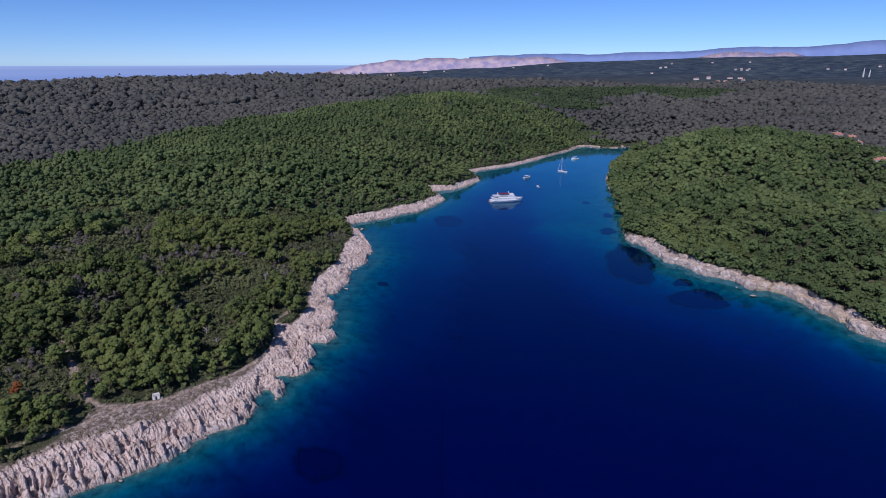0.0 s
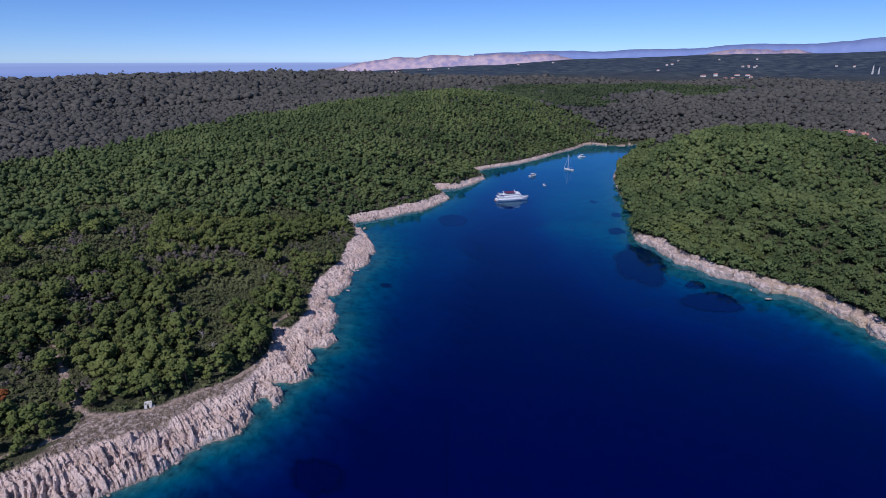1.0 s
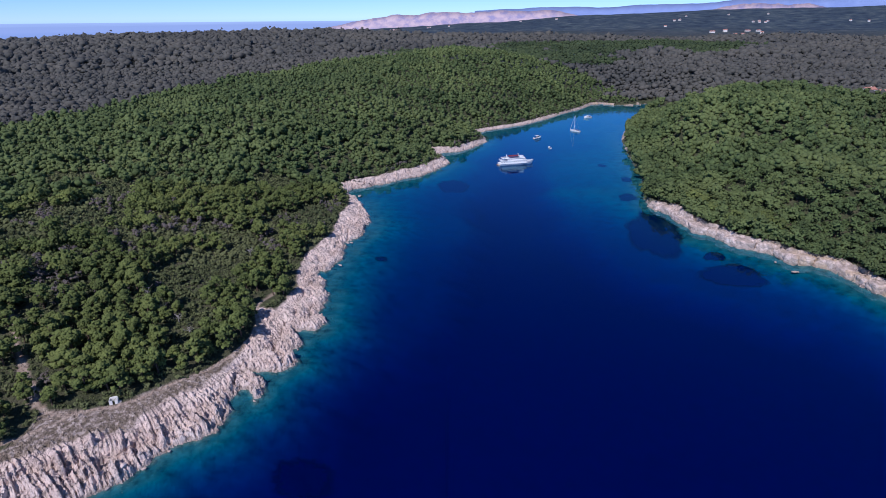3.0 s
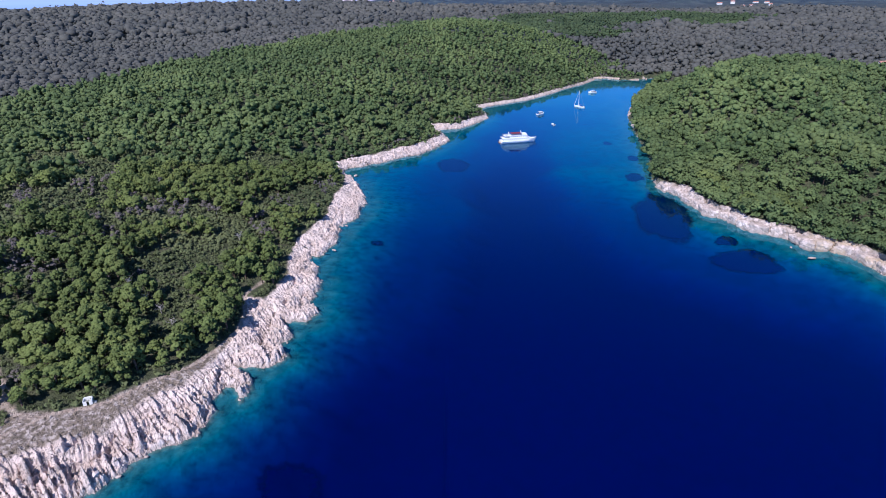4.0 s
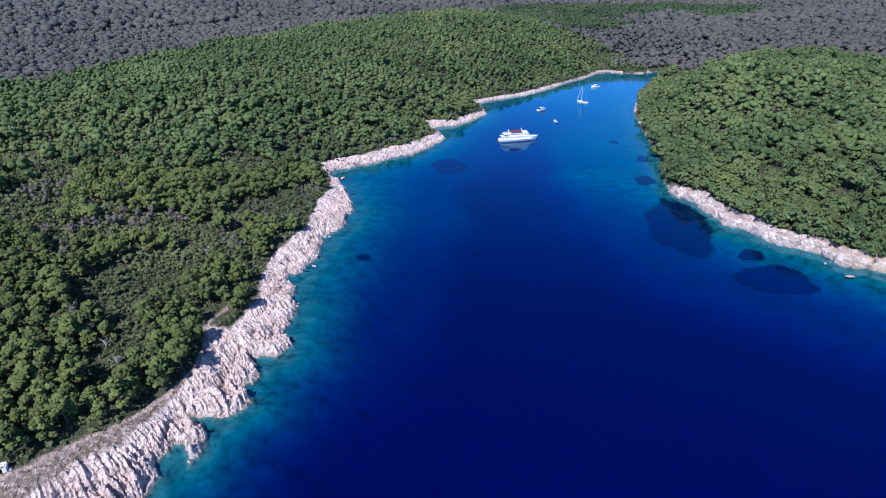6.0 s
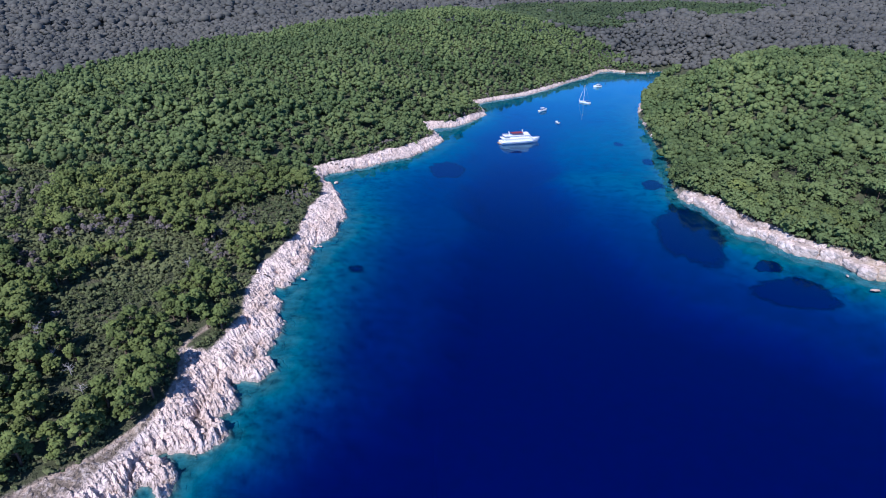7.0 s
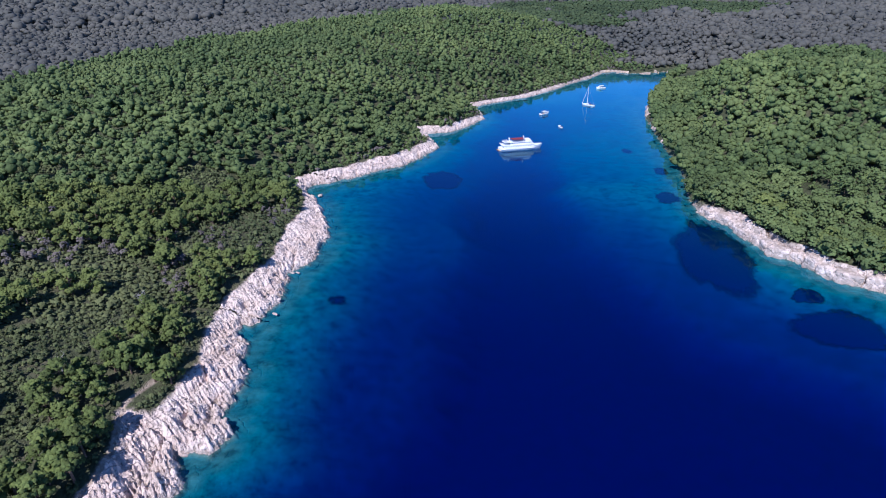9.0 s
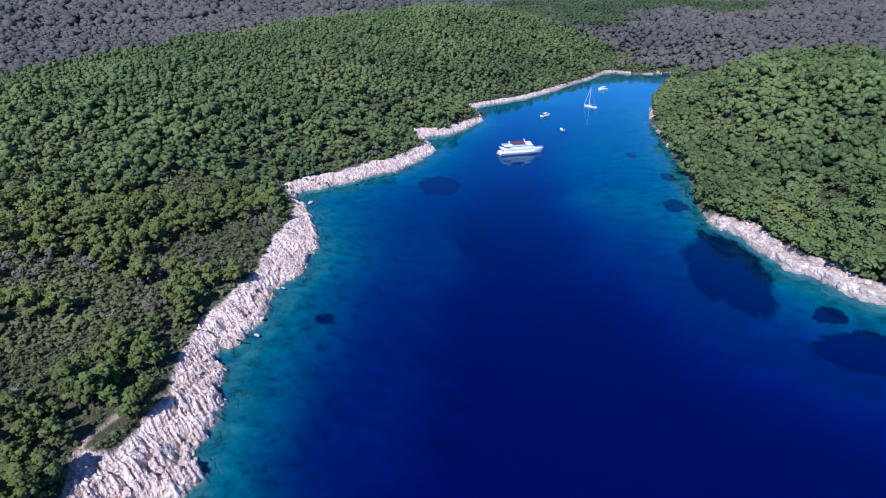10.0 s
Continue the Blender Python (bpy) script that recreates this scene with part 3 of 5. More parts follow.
# ---- rock shore: finer sheets of the same ground, in steps by distance ----
def rock_shore(x0, x1, y0, y1, cell, label, keep):
    nx, ny = int((x1 - x0) / cell), int((y1 - y0) / cell)
    xs, ys = np.meshgrid(x0 + np.arange(nx) * cell, y0 + np.arange(ny) * cell)
    xs, ys = xs.ravel(), ys.ravel()
    rough_d = seg_dist(xs, ys, COAST)
    idx = np.flatnonzero((rough_d < 45) & keep(xs, ys) & fine_shore(xs, ys))
    px, py = xs[idx], ys[idx]
    sd = shore(px, py)
    bd = brush_depth(px, py, sd)
    ok = (sd > -5.0) & (bd < 4.5) & (sd < 60)
    idx, px, py, sd, bd = idx[ok], px[ok], py[ok], sd[ok], bd[ok]
    # the points sit a little off their grid, so that no rows show
    px = px + (lattice(px / cell, py / cell, 3) - 0.5) * cell * 0.6
    py = py + (lattice(px / cell, py / cell, 4) - 0.5) * cell * 0.6
    sd = shore(px, py)
    bd = brush_depth(px, py, sd)
    pz = height(px, py, sd) - 0.8 * step(2.4, 4.2, bd) - 0.5 * (1 - step(-4.6, -3.4, sd))
    number = np.full(nx * ny, -1)
    number[idx] = np.arange(len(idx))
    g = number.reshape(ny, nx)
    quads = np.stack([g[:-1, :-1], g[:-1, 1:], g[1:, 1:], g[1:, :-1]], -1).reshape(-1, 4)
    quads = quads[(quads >= 0).all(1)]
    path = path_at(px, py)
    flip = lattice(quads[:, 0], quads[:, 2], 5) < 0.5
    tri = np.concatenate([quads[flip][:, [0, 1, 2]], quads[flip][:, [0, 2, 3]], quads[~flip][:, [0, 1, 3]], quads[~flip][:, [1, 2, 3]]])
    me = mesh_of("rock_shore", np.stack([px, py, pz], 1), tri, [M_GROUND, M_SEABED], 3, False,
                 [("inland", sd), ("shelf", shelf_width(px, py, sd)), ("brush", bd), ("path", path)])
    me.polygons.foreach_set("material_index", (pz[tri].mean(1) < 0.0).astype(np.int32))
    tagged(new("rock_shore", me), label, "rock", kind="structure")


rock_shore(-190, -30, 96, 300, 0.36, "pale pink limestone slabs, deeply furrowed, along the near shore", lambda x, y: ~on_east(x, y))
rock_shore(-110, -30, 300, 450, 0.6, "pale limestone ledges and small coves below the pines", lambda x, y: ~on_east(x, y))
rock_shore(-90, 310, 450, 900, 1.0, "pale limestone rim of the inner bay", lambda x, y: ~on_east(x, y))
rock_shore(110, 230, 180, 420, 0.55, "bulging pale limestone bluffs below the headland pines", on_east)
rock_shore(120, 310, 420, 880, 1.0, "broken limestone under overhanging pines", on_east)

# ---- water: one level sheet ----
wr = np.array([0.0, 60, 150, 300, 600, 1200, 2500, 4850])
wa = np.radians(np.arange(0, 360, 5.0))
wx, wy = (wr[:, None] * np.sin(wa)).ravel(), (20 + wr[:, None] * np.cos(wa)).ravel()
k0 = (np.arange(len(wr) - 1)[:, None] * len(wa) + np.arange(len(wa))[None]).ravel()
k1 = (np.arange(len(wr) - 1)[:, None] * len(wa) + (np.arange(len(wa))[None] + 1) % len(wa)).ravel()
water_me = mesh_of("water", np.stack([wx, wy, 0 * wx], 1), np.stack([k0, k1, k1 + len(wa), k0 + len(wa)], 1), [M_WATER], 4)
tagged(new("water", water_me), "calm deep blue sea, turquoise over the shallows", "sea", kind="structure")

# ---- distance ----
def far_range(name, label, az0, az1, dist, depth, top, mat, seed, rough):
    """A mountain range along the rim: two slopes with a broken crest."""
    az = np.radians(np.linspace(az0, az1, 260))
    s = np.linspace(0, 1, 260)
    rows = []
    for k, (f, dd) in enumerate([(0.0, 0), (0.35, 0.25), (0.7, 0.5), (1.0, 0.75), (0.0, 1.0)]):
        crest = top(s) * (1 + rough * (fbm(s * 14, s * 0 + k * 0.7, seed, 5) - 0.5) * (0.35 if k < 3 else 1))
        rr = dist + depth * dd
        rows.append(np.stack([rr * np.sin(az), rr * np.cos(az), np.maximum(-8 + f * crest, -8)], 1))
    co = np.concatenate(rows)
    a = (np.arange(4)[:, None] * 260 + np.arange(259)[None]).ravel()
    me = mesh_of(name, co, np.stack([a, a + 1, a + 261, a + 260], 1), [mat], 4, True)
    return tagged(new(name, me), label, "mountains", kind="structure")


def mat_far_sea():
    """Backdrop sea that glows by itself, painted paling upward into the haze, with faint long streaks."""
    m, nt, out = material("glowing_hazy_sea")
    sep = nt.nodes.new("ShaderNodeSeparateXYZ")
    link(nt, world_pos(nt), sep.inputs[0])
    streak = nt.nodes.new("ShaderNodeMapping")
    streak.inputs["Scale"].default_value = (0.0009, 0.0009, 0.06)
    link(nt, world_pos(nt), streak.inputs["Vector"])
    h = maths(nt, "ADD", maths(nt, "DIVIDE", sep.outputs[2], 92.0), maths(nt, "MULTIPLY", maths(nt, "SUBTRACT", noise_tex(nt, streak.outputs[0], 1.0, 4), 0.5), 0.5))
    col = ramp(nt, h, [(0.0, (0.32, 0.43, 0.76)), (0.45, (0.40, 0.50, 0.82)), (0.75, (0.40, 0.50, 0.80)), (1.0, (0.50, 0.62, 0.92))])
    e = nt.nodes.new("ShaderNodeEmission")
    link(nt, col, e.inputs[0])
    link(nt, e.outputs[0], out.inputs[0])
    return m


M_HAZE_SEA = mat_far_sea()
# haze over the distance is mixed into both of these hill colours
M_BARE = mat_distance("hazy_bare_pink_slopes", [(0.38, (0.30, 0.28, 0.42)), (0.5, (0.44, 0.36, 0.43)), (0.6, (0.54, 0.43, 0.46))], 0.02)
M_RANGE = mat_distance("haze_blue_mountains", [(0.35, (0.20, 0.265, 0.49)), (0.65, (0.235, 0.305, 0.535))], 0.012)
# upright glowing sheet standing in for sea and haze beyond the water
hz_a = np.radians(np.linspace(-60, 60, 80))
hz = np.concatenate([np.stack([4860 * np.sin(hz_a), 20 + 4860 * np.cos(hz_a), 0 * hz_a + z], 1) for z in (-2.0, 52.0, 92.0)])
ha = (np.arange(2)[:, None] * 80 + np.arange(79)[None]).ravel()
tagged(new("backdrop", mesh_of("backdrop", hz, np.stack([ha, ha + 1, ha + 81, ha + 80], 1), [M_HAZE_SEA], 4)), "glowing backdrop of pale hazy sea at the horizon", "sea", kind="structure")
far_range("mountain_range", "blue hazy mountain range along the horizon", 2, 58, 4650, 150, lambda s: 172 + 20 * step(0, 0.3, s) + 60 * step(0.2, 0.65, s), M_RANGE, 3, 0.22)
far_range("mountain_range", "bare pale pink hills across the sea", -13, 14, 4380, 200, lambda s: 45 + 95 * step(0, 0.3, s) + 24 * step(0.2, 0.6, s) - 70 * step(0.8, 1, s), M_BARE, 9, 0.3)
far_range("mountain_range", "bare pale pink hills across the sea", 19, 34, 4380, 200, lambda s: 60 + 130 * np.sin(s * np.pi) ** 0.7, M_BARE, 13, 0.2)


# ---- woods ----
RNG = np.random.default_rng(7)
# a tuft of needles: a small four-sided dome with a ragged rim
LEAF = np.array([(0, 0, 0.8)] + [(math.cos(a), math.sin(a), -0.35) for a in np.arange(4) * math.pi / 2], float)
LEAF_F = np.array([(0, 1 + i, 1 + (i + 1) % 4) for i in range(4)])


def turns(n, rng):
    """n turns at random."""
    q = rng.normal(size=(n, 4))
    q /= np.linalg.norm(q, axis=1)[:, None]
    w, x, y, z = q.T
    return np.stack([1 - 2 * (y * y + z * z), 2 * (x * y - w * z), 2 * (x * z + w * y), 2 * (x * y + w * z), 1 - 2 * (x * x + z * z), 2 * (y * z - w * x),
                     2 * (x * z - w * y), 2 * (y * z + w * x), 1 - 2 * (x * x + y * y)], 1).reshape(n, 3, 3)


def facing(way, loose, rng):
    """Turns that set z along each way, loosely, with a spin at random."""
    z = way + loose * rng.normal(size=way.shape)
    z /= np.linalg.norm(z, axis=1)[:, None]
    x = np.cross(z, rng.normal(size=way.shape))
    x /= np.linalg.norm(x, axis=1)[:, None]
    return np.stack([x, np.cross(z, x), z], 2)


def tufts(centres, sizes, shape, faces, rng, spin=None):
    n, k = len(centres), len(shape)
    local = shape[None] * rng.uniform(0.65, 1.35, (n, k, 1))
    co = np.einsum("nij,nkj->nki", turns(n, rng) if spin is None else spin, local)
    co[:, :, 2] *= 0.9
    co = co * sizes[:, None, None] + centres[:, None, :]
    f = faces[None] + (np.arange(n) * k)[:, None, None]
    return co.reshape(-1, 3), f.reshape(-1, 3)


def scatter(x0, x1, y0, y1, cell, rng, keep):
    xs, ys = np.meshgrid(np.arange(x0, x1, cell), np.arange(y0, y1, cell))
    xs = (xs + (np.arange(ys.shape[0]) % 2)[:, None] * cell / 2).ravel() + rng.uniform(-0.38, 0.38, xs.size) * cell
    ys = ys.ravel() + rng.uniform(-0.38, 0.38, ys.size) * cell
    sd = shore(xs, ys)
    k = keep(xs, ys, sd)
    return xs[k], ys[k], height(xs[k], ys[k], sd[k], False)


def off_paths(x, y, gap=2.2):
    return np.minimum(seg_dist(x, y, TRAIL), seg_dist(x, y, WALKWAY)) > gap


def in_pines_west(x, y, sd):
    edge = brush_depth(x, y, sd) - 1.0 - 3 * vnoise(x / 8, y / 8, 91)
    x = x + (fbm(x / 60, y / 60, 95, 3) - 0.5) * 130
    valley = x > 260 - 0.55 * (y - 880)
    return (edge > 0) & (x > -0.86 * y - 60) & (past_crest(x, y) < 12 + 30 * vnoise(x / 40, y / 40, 92)) & (x < 60 + 0.24 * y) & ~valley & (seg_dist(x, y, TRAIL) > 4.0) & (seg_dist(x, y, WALKWAY) > 2.0)


def in_pines_east(x, y, sd):
    edge = shelf_width(x, y, sd) * 0.85 + 0.3
    bare_point = (x > 300) & (y > 375) & (y < 475) & (sd < 16)
    return (sd > edge) & ~bare_point & (x > 60 + 0.24 * y - 30) & (x > 100) & (y < 740 + 30 * vnoise(x / 40, y / 40, 93)) & (x + 0.55 * (y - 600) < 470) & (y < 875 - 0.2 * x) & (x < 0.86 * y + 60)


def open_ground(x, y):
    """Glades in the wood, where scrub stands instead of pines."""
    return (fbm(x / 38, y / 38, 101, 3) > 0.605)


PHI = (1 + 5 ** 0.5) / 2
ICO = np.array([(-1, PHI, 0), (1, PHI, 0), (-1, -PHI, 0), (1, -PHI, 0), (0, -1, PHI), (0, 1, PHI), (0, -1, -PHI), (0, 1, -PHI), (PHI, 0, -1), (PHI, 0, 1), (-PHI, 0, -1), (-PHI, 0, 1)], float) / 1.902
ICO_F = np.array([(0, 11, 5), (0, 5, 1), (0, 1, 7), (0, 7, 10), (0, 10, 11), (1, 5, 9), (5, 11, 4), (11, 10, 2), (10, 7, 6), (7, 1, 8),
                  (3, 9, 4), (3, 4, 2), (3, 2, 6), (3, 6, 8), (3, 8, 9), (4, 9, 5), (2, 4, 11), (6, 2, 10), (8, 6, 7), (9, 8, 1)])
OCT = np.array([(1, 0, 0), (-1, 0, 0), (0, 1, 0), (0, -1, 0), (0, 0, 1), (0, 0, -1)], float)
OCT_F = np.array([(0, 2, 4), (2, 1, 4), (1, 3, 4), (3, 0, 4), (2, 0, 5), (1, 2, 5), (3, 1, 5), (0, 3, 5)])


def crowns(name, label, xs, ys, zs, rad_lo, rad_hi, tall, lobes, count, mats, rng, grow=0.15, category="wood", trunks=True, soft_lobes=False):
    """Many trees joined: a trunk, a heart toned dark for the shade inside or rounded lobes, thatched with tufts of
    needles.
    """
    n = len(xs)
    R = (rad_lo + (rad_hi - rad_lo) * rng.uniform(0, 1, n) ** 1.4) * (0.8 + 0.4 * vnoise(xs / 30, ys / 30, 111))
    H = R * tall * rng.uniform(0.72, 1.4, n)
    own = rng.uniform(0, 1, n)
    lz = rng.uniform(-0.5, 1.0, (n, lobes))
    lz[:, 0] = rng.uniform(0.75, 1.0, n)
    la = 2 * np.pi * (np.arange(lobes)[None] * 0.382 + rng.uniform(0, 1, (n, 1)) + rng.uniform(-0.1, 0.1, (n, lobes)))
    lr = 0.78 * np.sqrt(np.clip(1 - lz ** 2, 0, 1)) * rng.uniform(0.65, 1.2, (n, lobes))
    lobe = np.stack([lr * np.cos(la), lr * np.sin(la), 0.62 * lz], -1)
    girth = rng.uniform(0.30, 0.50, (n, lobes)) * (1.0 if lobes > 4 else 1.25 if lobes > 1 else 2.0)
    if soft_lobes and lobes > 1:
        lobe[:, -1] = (0, 0, -0.05)
        girth[:, -1] = 0.66
    middle = np.stack([xs, ys, zs + H - R], -1)
    shade_of = rng.uniform(0, 1, (n, lobes))
    # the heart of each crown, inner shade toned in dark unless it has lobes
    if soft_lobes:
        k, m = len(ICO), n * lobes
        lump = np.einsum("nij,nkj->nki", turns(m, rng), ICO[None] * rng.uniform(0.65, 1.3, (m, k, 1))) * (1, 1, 0.85 if lobes > 1 else 0.75)
        lump = lump * (girth * R[:, None] * 0.98).reshape(-1, 1, 1) + (lobe * R[:, None, None] + middle[:, None, :]).reshape(-1, 1, 3)
        lump_tone = np.clip((own[:, None] * 0.55 + 0.3 * shade_of).reshape(-1, 1) + rng.uniform(0.0, 0.3, (m, k)), 0, 1).ravel()
        form = ICO_F
    else:
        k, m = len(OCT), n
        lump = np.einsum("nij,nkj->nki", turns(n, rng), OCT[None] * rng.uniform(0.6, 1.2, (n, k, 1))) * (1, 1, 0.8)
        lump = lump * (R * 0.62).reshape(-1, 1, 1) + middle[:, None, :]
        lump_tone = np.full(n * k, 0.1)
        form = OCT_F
    lump_f = (form[None] + (np.arange(m) * k)[:, None, None]).reshape(-1, 3)
    # tufts over the lobes
    pick = rng.integers(0, lobes, (n, count))
    pick[:, :min(lobes, count)] = np.arange(min(lobes, count))[None]
    rows_ = np.arange(n)[:, None]
    v = rng.normal(size=(n, count, 3))
    v /= np.linalg.norm(v, axis=2)[:, :, None]
    v[:, :, 2] = np.where(v[:, :, 2] < -0.3, -v[:, :, 2], v[:, :, 2])
    local = lobe[rows_, pick] + v * (girth[rows_, pick] * rng.uniform(0.75, 1.15, (n, count)))[:, :, None]
    c = (local * R[:, None, None] + middle[:, None, :]).reshape(-1, 3)
    size = (R[:, None] * grow * rng.uniform(0.6, 1.4, (n, count))).ravel()
    out_way = (v + 0.7 * local + (0, 0, 0.35)).reshape(-1, 3)
    co, f = tufts(c, size, LEAF, LEAF_F, rng, facing(out_way, 0.25, rng))
    k_leaf = len(LEAF)
    tone = np.clip(np.repeat(own, count) * 0.55 + (0.25 * shade_of[rows_, pick]).ravel() + rng.uniform(-0.05, 0.4, n * count), 0, 1)
    if soft_lobes:
        tone = 0.2 + 0.6 * tone
    # shading put into the tone: each tuft lighter at its tip, darker round its rim
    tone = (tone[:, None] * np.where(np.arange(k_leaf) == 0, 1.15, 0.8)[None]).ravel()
    # trunks
    a = np.array([0, 2.094, 4.189])
    w = 0.05 * R
    tb = np.stack([xs[:, None] + w[:, None] * np.cos(a), ys[:, None] + w[:, None] * np.sin(a), np.repeat((zs - 0.6)[:, None], 3, 1)], -1)
    tt = np.stack([xs[:, None] + 0.5 * w[:, None] * np.cos(a), ys[:, None] + 0.5 * w[:, None] * np.sin(a), np.repeat((zs + H - 0.8 * R)[:, None], 3, 1)], -1)
    tco = np.concatenate([tb, tt], 1).reshape(-1, 3)
    tf = (np.array([(0, 1, 4), (0, 4, 3), (1, 2, 5), (1, 5, 4), (2, 0, 3), (2, 3, 5)])[None] + (np.arange(n) * 6)[:, None, None]).reshape(-1, 3)
    if not trunks:
        tco, tf = tco[:6], tf[:6]
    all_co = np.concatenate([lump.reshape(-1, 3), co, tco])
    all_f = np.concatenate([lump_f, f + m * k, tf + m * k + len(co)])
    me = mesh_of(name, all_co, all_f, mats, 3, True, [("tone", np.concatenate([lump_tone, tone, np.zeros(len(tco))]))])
    idx = np.zeros(len(all_f), np.int32)
    idx[-len(tf):] = 1
    me.polygons.foreach_set("material_index", idx)
    return tagged(new(name, me), label, category, kind="stuff")


def pine_variant(seed):
    """A pine of about 8 m: limbs and trunk, and a crown of lobes made of tufts."""
    rng = np.random.default_rng(seed)
    bm = bmesh.new()

    def limb(a, b, r0, r1, sides=6):
        a, b = Vector(a), Vector(b)
        rot = (b - a).to_track_quat("Z", "Y").to_matrix()
        rings = []
        for p, r in ((a, r0), (b, r1)):
            rings.append([bm.verts.new(p + rot @ Vector((r * math.cos(t), r * math.sin(t), 0))) for t in [2 * math.pi * i / sides for i in range(sides)]])
        for i in range(sides):
            bm.faces.new((rings[0][i], rings[0][(i + 1) % sides], rings[1][(i + 1) % sides], rings[1][i]))

    lean = rng.normal(0, 0.3, 2)
    limb((0, 0, -0.6), (lean[0] * 0.5, lean[1] * 0.5, 3.0), 0.26, 0.20, 8)
    limb((lean[0] * 0.5, lean[1] * 0.5, 3.0), (lean[0], lean[1], 6.4), 0.20, 0.09, 8)
    lobes = []
    nl = rng.integers(9, 13)
    for i in range(nl):
        t = 2 * math.pi * (i + rng.uniform(-0.3, 0.3)) / nl
        d = rng.uniform(1.1, 2.5)
        z = rng.uniform(2.4, 6.2) - 0.35 * (d - 1.6)
        c = (lean[0] + d * math.cos(t), lean[1] + d * math.sin(t), z)
        limb((lean[0] * 0.7, lean[1] * 0.7, z - 1.1), (c[0] * 0.9, c[1] * 0.9, z), 0.09, 0.035, 5)
        lobes.append((c, rng.uniform(0.85, 1.4)))
    lobes.append(((lean[0], lean[1], 6.9), 1.35))
    lobes.append(((lean[0] + rng.normal(0, 0.6), lean[1] + rng.normal(0, 0.6), 6.0), 1.6))
    trunk = bpy.data.meshes.new("trunk")
    bm.to_mesh(trunk)
    bm.free()
    trunk.materials.append(M_BARK)
    cs, sz, tn, ways = [], [], [], []
    for c, r in lobes:
        k = int(14 * r * r) + 5
        v = rng.normal(size=(k, 3))
        v /= np.linalg.norm(v, axis=1)[:, None]
        v[:, 2] = np.where(v[:, 2] < -0.45, -v[:, 2], v[:, 2])
        cs.append(np.array(c) + v * r * (0.62 + 0.42 * rng.uniform(0, 1, (k, 1))) * (1, 1, 0.72))
        sz.append(rng.uniform(0.30, 0.62, k))
        ways.append(v + (0, 0, 0.45))
        # tone rises towards each lobe's top, painting light from above on the needles
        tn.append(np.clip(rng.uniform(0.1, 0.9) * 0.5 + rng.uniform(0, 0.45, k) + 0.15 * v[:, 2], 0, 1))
    cs, sz, tn = np.concatenate(cs), np.concatenate(sz), np.concatenate(tn)
    co, f = tufts(cs, sz, LEAF, LEAF_F, rng, facing(np.concatenate(ways), 0.4, rng))
    # tips toned lighter and rims darker, shading painted into each tuft
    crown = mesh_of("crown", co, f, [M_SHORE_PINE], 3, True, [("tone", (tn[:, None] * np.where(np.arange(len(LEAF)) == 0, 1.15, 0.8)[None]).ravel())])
    return trunk, crown


# west wood: the trees nearest the shore stand singly, the rest as one wood
wx_, wy_, wz_ = scatter(-560, 320, 90, 1140, 6.1, RNG, lambda x, y, s: in_pines_west(x, y, s) & ~(open_ground(x, y) & (y < 425) & (x > -245)) & ~((fbm(x / 16, y / 16, 151, 2) > 0.69) & (y < 340) & (x > -230)) & (RNG.uniform(0, 1, x.shape) < 0.93))
near_line = np.array([(-104, 190), (-84, 240), (-80, 300), (-76, 330)], float)
near_d = seg_dist(wx_, wy_, near_line)
single = np.zeros(len(wx_), bool)
single[np.argsort(near_d)[:300]] = True
away = np.hypot(wx_, wy_ - 130)
mid = ~single & (away < 300)
mid_far = ~single & ~mid & (away < 480)
far_w = ~single & ~mid & ~mid_far
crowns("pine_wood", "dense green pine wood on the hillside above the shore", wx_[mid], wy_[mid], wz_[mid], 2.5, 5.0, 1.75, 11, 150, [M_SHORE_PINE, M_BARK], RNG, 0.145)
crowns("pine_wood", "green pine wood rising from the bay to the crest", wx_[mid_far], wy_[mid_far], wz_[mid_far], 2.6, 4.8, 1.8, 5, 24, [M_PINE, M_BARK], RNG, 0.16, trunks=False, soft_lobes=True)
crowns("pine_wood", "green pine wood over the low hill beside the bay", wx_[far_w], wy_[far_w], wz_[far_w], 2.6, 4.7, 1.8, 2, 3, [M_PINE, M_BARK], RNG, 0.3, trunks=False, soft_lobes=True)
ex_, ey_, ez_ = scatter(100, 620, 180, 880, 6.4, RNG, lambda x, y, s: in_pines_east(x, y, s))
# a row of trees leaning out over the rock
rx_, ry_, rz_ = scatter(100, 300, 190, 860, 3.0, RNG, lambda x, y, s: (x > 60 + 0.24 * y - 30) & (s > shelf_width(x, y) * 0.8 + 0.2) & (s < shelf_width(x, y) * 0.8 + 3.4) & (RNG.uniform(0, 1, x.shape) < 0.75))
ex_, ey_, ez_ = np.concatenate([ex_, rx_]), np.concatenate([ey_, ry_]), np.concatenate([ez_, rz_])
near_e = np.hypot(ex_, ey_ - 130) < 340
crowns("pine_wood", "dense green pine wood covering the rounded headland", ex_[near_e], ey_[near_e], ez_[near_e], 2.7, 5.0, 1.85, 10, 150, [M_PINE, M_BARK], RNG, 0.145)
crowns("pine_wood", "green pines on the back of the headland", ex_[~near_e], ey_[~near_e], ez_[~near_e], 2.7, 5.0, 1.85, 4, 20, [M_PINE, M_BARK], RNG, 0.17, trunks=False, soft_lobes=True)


def far_pines(x, y):
    rim = 0.6 + 0.8 * vnoise(x / 70, y / 70, 141)
    return (((x - 380) / 330) ** 2 + ((y - 1450) / 190) ** 2 < rim) | (((x - 100) / 230) ** 2 + ((y - 1210) / 170) ** 2 < rim)


